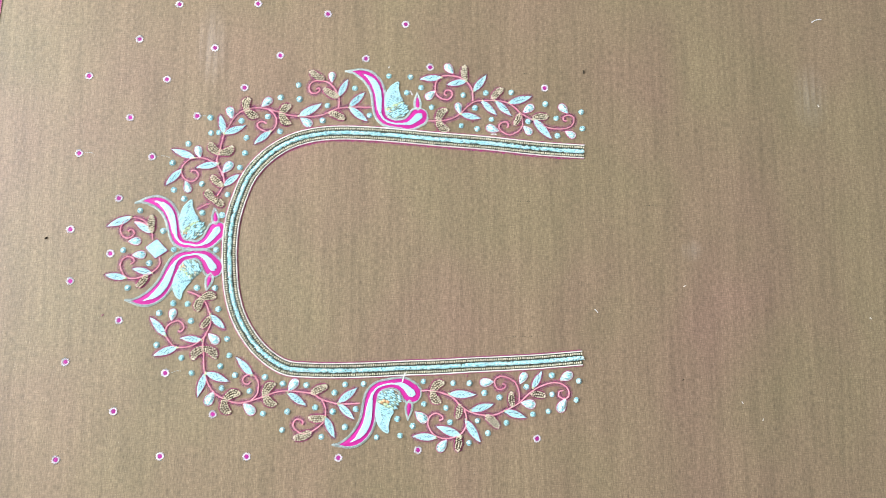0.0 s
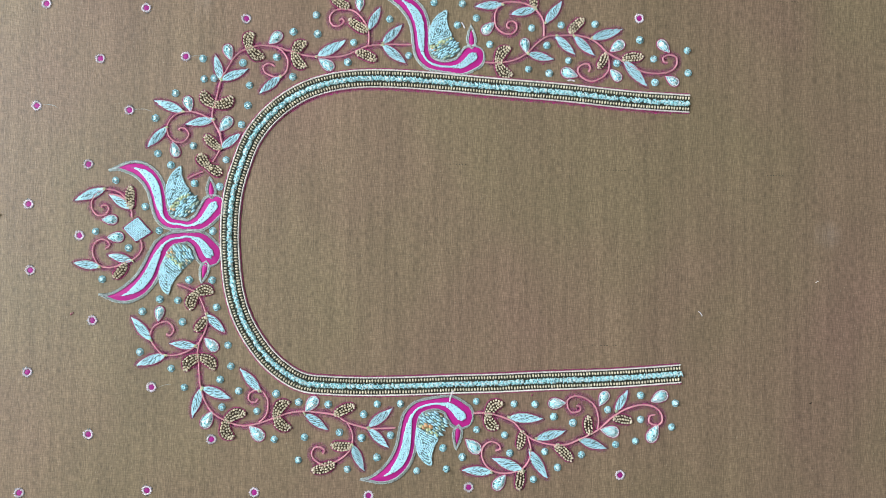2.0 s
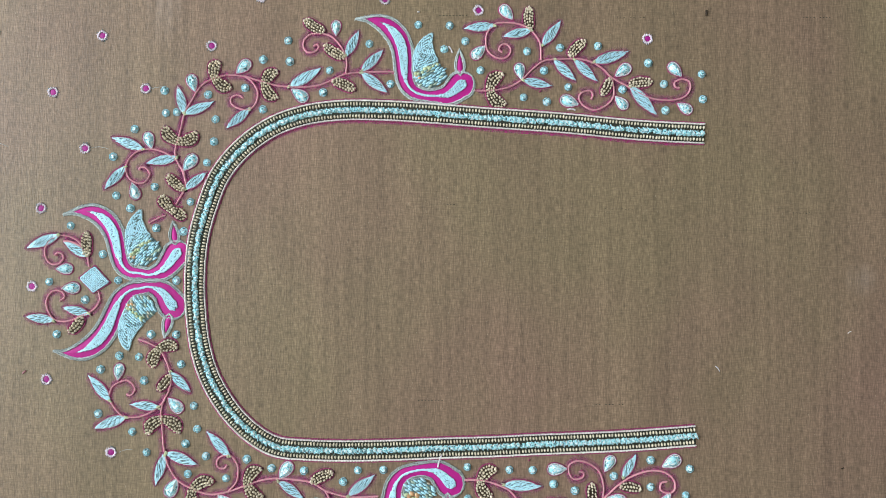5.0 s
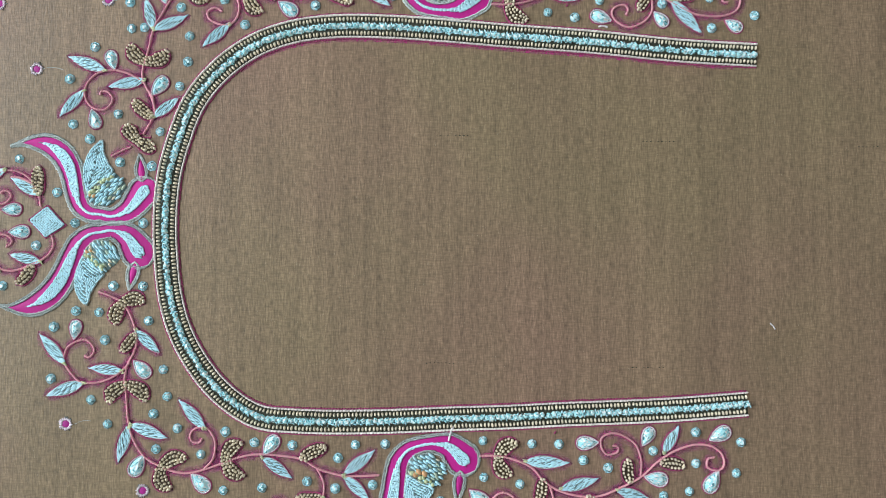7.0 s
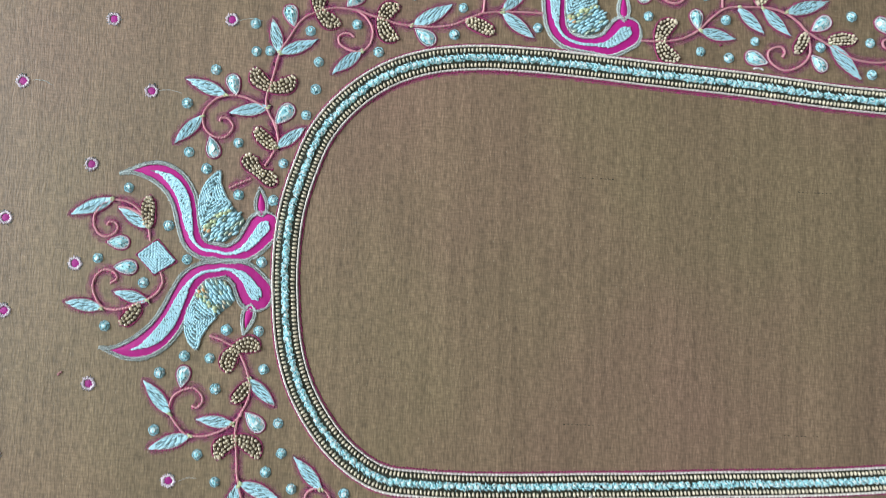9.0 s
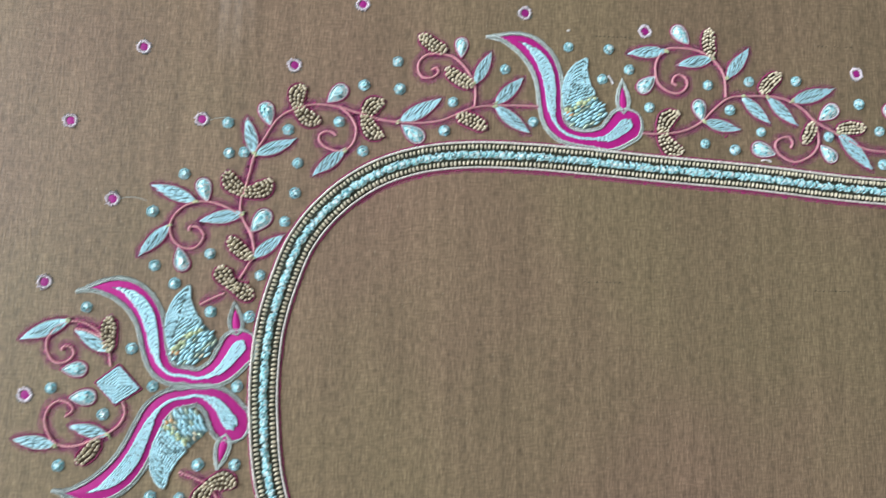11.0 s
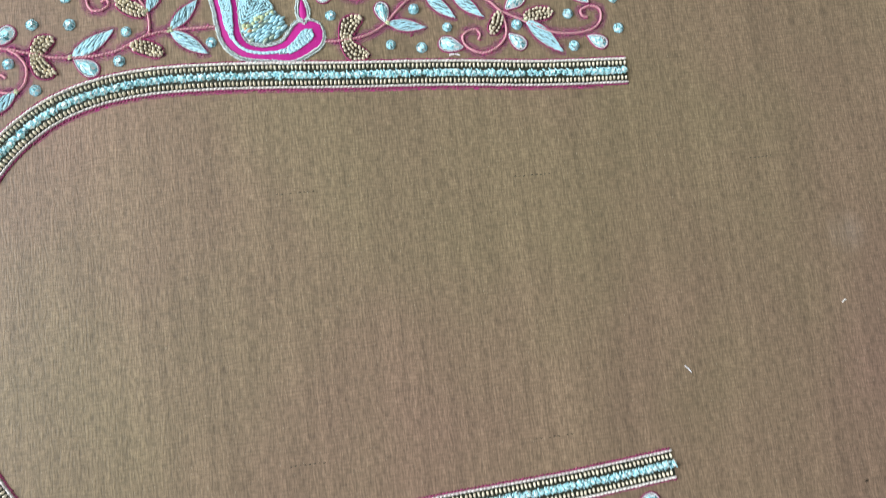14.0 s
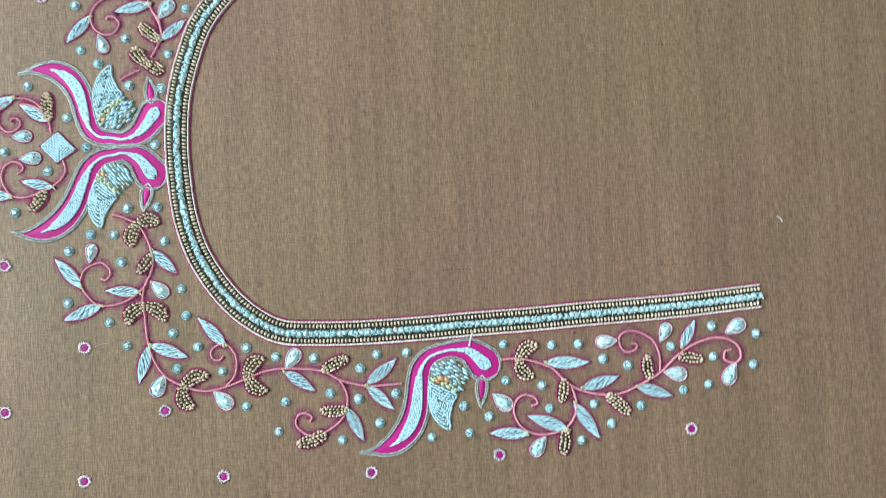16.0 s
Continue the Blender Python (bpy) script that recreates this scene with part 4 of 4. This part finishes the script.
drop_stone(v, -224.3, 4.6, -215.7, 4.8)
drop_stone(v, -221.1, -5.3, -212.0, -5.0)
seed_pod(v, -208.3, 11.1, -208.6, 23.2)
seed_pod(v, -210.2, -19.8, -216.8, -27.8)

v = vine("curling rose cord vine with bead pods below paired peacocks")
stem(v, [(-181.9, -31.2), (-177.4, -32.7), (-172.4, -35.1)])
stem(v, [(-170.4, -36.8), (-167.4, -42.3), (-165.4, -48.4), (-164.9, -53.4), (-166.4, -58.4), (-168.9, -63.3), (-169.9, -69.3), (-169.9, -72.3)])
stem(v, [(-195.8, -62.5), (-193.3, -66.1), (-189.3, -70.1), (-183.3, -70.9), (-177.3, -69.4), (-172.4, -66.6), (-167.9, -62.2)])
stem(v, [(-196.3, -59.8), (-194.8, -55.6), (-191.3, -53.1), (-187.3, -52.1), (-184.2, -54.2), (-183.3, -57.2), (-185.3, -59.7), (-187.5, -58.9)])
leaf(v, -165.4, -47.9, -154.9, -58.0)
leaf(v, -195.8, -62.5, -206.3, -49.9)
leaf(v, -170.9, -65.8, -184.8, -64.2)
leaf(v, -187.3, -70.6, -203.2, -76.1)
drop_stone(v, -192.0, -51.9, -190.9, -43.6)
drop_stone(v, -166.1, -61.2, -159.2, -68.0)
kidney(v, -173.6, -46.3, -171.0, -36.0, -161.2, -36.2)
seed_pod(v, -165.4, -49.4, -171.6, -57.1)
kidney(v, -177.0, -80.2, -169.1, -71.9, -159.6, -79.4)
stem(v, [(-169.5, -72.0), (-168.8, -79.5), (-168.2, -86.1), (-166.7, -92.7), (-164.1, -98.3), (-160.2, -103.2), (-153.8, -107.0)])
leaf(v, -167.1, -88.6, -151.5, -94.7)
leaf(v, -167.6, -89.4, -172.2, -104.4)
drop_stone(v, -161.1, -101.7, -166.2, -110.8)

v = vine("rose cord vine with bead pods under the neckline curve")
kidney(v, -141.4, -102.7, -153.4, -107.7, -148.9, -117.7)
kidney(v, -117.8, -96.0, -125.6, -104.2, -116.7, -111.7)
seed_pod(v, -93.3, -103.9, -82.2, -98.7)
seed_pod(v, -83.4, -120.9, -94.9, -120.6)
seed_pod(v, -92.7, -130.6, -105.2, -134.5)
stem(v, [(-153.0, -107.7), (-144.1, -109.8), (-135.9, -108.6), (-127.6, -105.8), (-119.3, -102.9), (-111.1, -101.8), (-101.2, -102.5), (-93.0, -103.9), (-86.5, -107.6), (-80.0, -109.9), (-72.6, -111.3), (-59.2, -111.0)])
stem(v, [(-135.1, -108.0), (-131.2, -103.6), (-130.3, -97.1), (-131.8, -92.9), (-134.5, -90.2), (-138.6, -90.4), (-141.1, -92.9), (-140.4, -96.0), (-137.5, -96.7), (-135.8, -94.8)])
stem(v, [(-86.0, -108.1), (-83.1, -114.3), (-83.8, -121.7), (-87.3, -126.5), (-93.2, -130.2), (-99.0, -131.6), (-103.8, -128.8), (-105.7, -125.5), (-104.4, -122.2), (-101.1, -121.6), (-98.7, -123.4), (-99.6, -125.3)])
leaf(v, -135.0, -90.6, -145.6, -78.5)
leaf(v, -109.5, -103.1, -97.4, -111.9)
leaf(v, -74.2, -110.2, -61.3, -100.6)
leaf(v, -74.2, -111.2, -63.4, -121.7)
leaf(v, -83.4, -120.1, -76.8, -134.4)
drop_stone(v, -109.4, -101.9, -103.4, -93.8)
drop_stone(v, -140.4, -110.2, -132.9, -117.4)

v = vine("rose cord vine with silver leaves under the neckline end")
stem(v, [(-15.4, -102.7), (-7.0, -102.8), (1.4, -104.9), (8.0, -108.1), (12.8, -113.3), (19.4, -117.8), (29.4, -120.4), (38.0, -120.2), (46.7, -116.8), (55.6, -112.2), (62.9, -105.8), (70.1, -101.1), (79.0, -98.2), (86.7, -98.6), (91.7, -102.2), (92.5, -107.3), (89.4, -109.4), (85.2, -107.8), (85.5, -104.4), (88.1, -103.7)])
stem(v, [(15.3, -115.1), (17.4, -122.7), (16.2, -129.3), (12.5, -133.8), (5.6, -136.2), (-2.0, -135.8), (-7.7, -132.2), (-10.4, -126.2), (-9.3, -121.3), (-5.3, -118.7), (-1.1, -120.1), (0.1, -122.7), (-2.7, -123.7)])
stem(v, [(55.6, -111.7), (56.0, -105.5), (53.9, -98.6), (49.0, -94.5), (43.1, -93.0), (38.6, -95.0), (38.4, -99.0), (40.8, -102.2), (45.1, -101.5), (45.8, -99.1), (43.6, -98.4)])
leaf(v, 4.8, -105.0, 23.5, -106.0)
leaf(v, 20.3, -117.1, 36.7, -112.9)
leaf(v, 45.0, -117.5, 60.1, -122.5)
leaf(v, 65.7, -101.7, 72.6, -90.2)
leaf(v, 16.5, -123.5, 26.6, -139.1)
leaf(v, 13.3, -135.0, -4.1, -127.9)
leaf(v, -4.5, -135.7, -21.2, -134.3)
drop_stone(v, 37.2, -96.9, 27.4, -97.3)
drop_stone(v, 56.5, -98.4, 60.8, -90.5)
drop_stone(v, 86.0, -96.0, 95.4, -91.3)
drop_stone(v, 57.3, -111.9, 67.5, -113.7)
drop_stone(v, 90.0, -109.4, 84.8, -118.8)
drop_stone(v, -19.5, -117.5, -11.5, -124.5)
drop_stone(v, 3.0, -137.3, -3.3, -145.2)
kidney(v, 2.2, -96.2, -7.0, -103.4, -0.3, -111.5)
seed_pod(v, 12.5, -112.5, 10.6, -122.7)
seed_pod(v, 51.1, -114.8, 50.1, -104.3)
seed_pod(v, 64.3, -105.9, 74.9, -107.3)
seed_pod(v, 31.1, -120.6, 40.5, -129.3)
seed_pod(v, 11.6, -134.6, 10.2, -145.3)

# round crystals, by place
for x, y in [(-23.1, 131.2), (-15.0, 123.1), (-25.9, 118.8), (-7.1, 107.9), (17.1, 117.9), (34.2, 119.9), (53.9, 120.8), (25.9, 107.9), (38.4, 99.3), (27.3, 91.7), (15.2, 93.9), (66.6, 98.2), (80.1, 112.1), (88.2, 101.1), (107.9, 106.4), (108.4, 93.3), (88.9, 87.4), (-106.6, 122.9), (-119.4, 113.0), (-105.7, 112.0)]:
    round_stone(x, y)
for x, y in [(-85.1, 107.5), (-88.4, 96.0), (-64.7, 121.4), (-53.7, 100.6), (-128.6, 98.2), (-147.6, 94.6), (-119.4, 87.1), (-143.7, 81.8), (-169.2, 85.0), (-39.4, 131.5), (-185.1, 76.6), (-195.9, 62.3), (-144.4, 70.3), (-147.8, 59.4), (-163.6, 85.5), (-170.0, 96.6), (-174.5, 46.9), (-156.1, 39.2), (-186.7, 35.8), (-159.4, 23.9)]:
    round_stone(x, y)
for x, y in [(-173.4, 25.6), (-162.8, -1.2), (-217.1, 26.8), (-194.1, 42.3), (-200.5, 12.2), (-192.5, -1.2), (-227.6, -1.9), (-209.2, -11.1), (-223.3, -28.7), (-200.8, -46.5), (-191.4, -39.6), (-181.4, -40.2), (-175.4, -28.7), (-162.6, -28.8), (-159.9, -43.9), (-178.6, -52.2), (-201.7, -69.0), (-153.2, -65.0), (-151.4, -76.7), (-184.3, -78.1)]:
    round_stone(x, y)
for x, y in [(-157.2, -84.2), (-176.9, -88.6), (-146.8, -90.5), (-126.0, -92.0), (-113.4, -96.6), (-96.9, -97.9), (-136.5, -101.7), (-155.9, -99.4), (-126.7, -117.3), (-109.9, -116.2), (-113.2, -128.8), (-90.4, -113.5), (-78.1, -116.6), (-77.0, -103.4), (-69.5, -97.7), (-56.5, -97.5), (-61.9, -115.1), (-69.4, -127.4), (-47.0, -134.9), (-85.9, -133.9)]:
    round_stone(x, y)
for x, y in [(-13.7, -96.1), (7.8, -97.5), (19.7, -97.7), (30.4, -104.7), (41.3, -108.1), (-13.4, -112.0), (2.5, -115.0), (-32.4, -122.2), (-21.4, -127.3), (-30.4, -133.9), (5.4, -125.1), (25.3, -124.3), (46.2, -126.0), (32.6, -133.2), (18.9, -139.8), (65.7, -120.3), (77.1, -118.4), (80.1, -106.2), (61.2, -100.7), (80.2, -92.6)]:
    round_stone(x, y)
for x, y in [(100.2, -97.0), (98.0, -110.5)]:
    round_stone(x, y)
# scattered mirror dots
for x, y in [(-85.6, 179.2), (-26.7, 172.9), (-223.3, 155.3), (-168.6, 150.2), (-120.5, 145.6), (-56.7, 144.8), (-257.8, 126.3), (-202.4, 125.1), (-146.1, 120.0), (-8.1, 139.2), (79.8, 124.9), (-227.2, 95.6), (-179.7, 97.7), (-261.7, 68.3), (-210.5, 66.6), (-232.4, 35.7), (-264.7, 12.9), (-236.4, -4.3), (-262.8, -24.0), (-228.2, -51.6)]:
    mirror_dot(x, y)
for x, y in [(-262.9, -80.4), (-195.0, -88.5), (-228.9, -114.5), (-161.4, -117.3), (-265.6, -146.5), (-196.2, -145.3), (-137.3, -146.6), (-73.8, -148.6), (-17.7, -144.1), (68.3, -137.5), (-195.6, 183.4), (-137.9, 185.8)]:
    mirror_dot(x, y)
# peacocks: tail tip, lowest bend, head
peacock((-72.0, 134.4), (-36.7, 95.0), (-30.6, 94.4), (-17.4, 100.0), (-18.0, 118.9), "magenta and silver peacock on the long arm of the neckline")
peacock((-221.1, 32.4), (-181.0, 2.6), (-176.0, 1.7), (-163.0, 12.3), (-164.9, 29.4), "magenta and silver peacock of the facing pair, tail raised")
peacock((-224.8, -37.2), (-180.6, -5.3), (-176.0, -4.5), (-165.0, -13.4), (-168.6, -30.6), "magenta and silver peacock of the facing pair, tail lowered")
peacock((-78.4, -139.5), (-41.4, -98.3), (-34.9, -97.4), (-22.9, -103.7), (-25.0, -123.3), "magenta and silver peacock under the long arm of the neckline")
diamond([(-204.5, 6.0), (-197.0, -2.1), (-205.0, -7.4), (-212.0, -0.0)])
for x, y, angle, long in [(114.9, -46.0, -50, 3.6), (302.3, 185.5, 15, 9.0), (-22.6, 118.6, -60, 4.0), (40.1, 87.4, -5, 4.4), (-27.7, -92.9, 72, 6.8)]:
    thread_bit(x, y, angle, long, 1.2 if 6 < long < 7 else 0.9 if long > 3.8 else 0.65, WHITE, "loose snip of white thread lying on the silk")
for x, y in [(183.4, -27.4), (238.8, -126.5), (223.4, -113.9), (298.7, 115.2), (328.3, -51.5)]:
    thread_bit(x, y, x * 7 % 180, 2.2, 0.5, CREAM, "tiny loose cream thread end on the silk")
for x, y, angle, long in ((-203.4, 66.2, -3, 10.5), (-172.6, 97.3, 4, 11.0), (-254.0, 68.0, -12, 8.0), (-187.5, -88.0, 10, 7.0)):
    thread_bit(x, y, angle, long, 0.2, GREY, "fine loose grey thread trailing from a dot")
thread_bit(-39.2, 138.2, 20, 1.2, 1.0, CREAM, "tiny cream fleck on the silk")
thread_bit(179.0, -97.0, 15, 1.6, 0.7, BROWN, "small brown slub in the silk")
thread_bit(18.0, -92.6, 60, 1.2, 0.8, WINE, "tiny wine thread knot beside the border")
thread_bit(23.9, 97.0, 30, 1.2, 0.8, WINE, "tiny wine thread knot beside the border")
thread_bit(-280.9, 6.4, 30, 1.8, 1.4, BROWN, "small dark knot on the silk")
thread_bit(110.6, 138.5, 88, 2.8, 1.2, BROWN, "small dark brown knot on the silk")
thread_bit(-239.5, -48.0, 40, 2.0, 0.9, ROSE, "tiny rose thread spot on the silk")
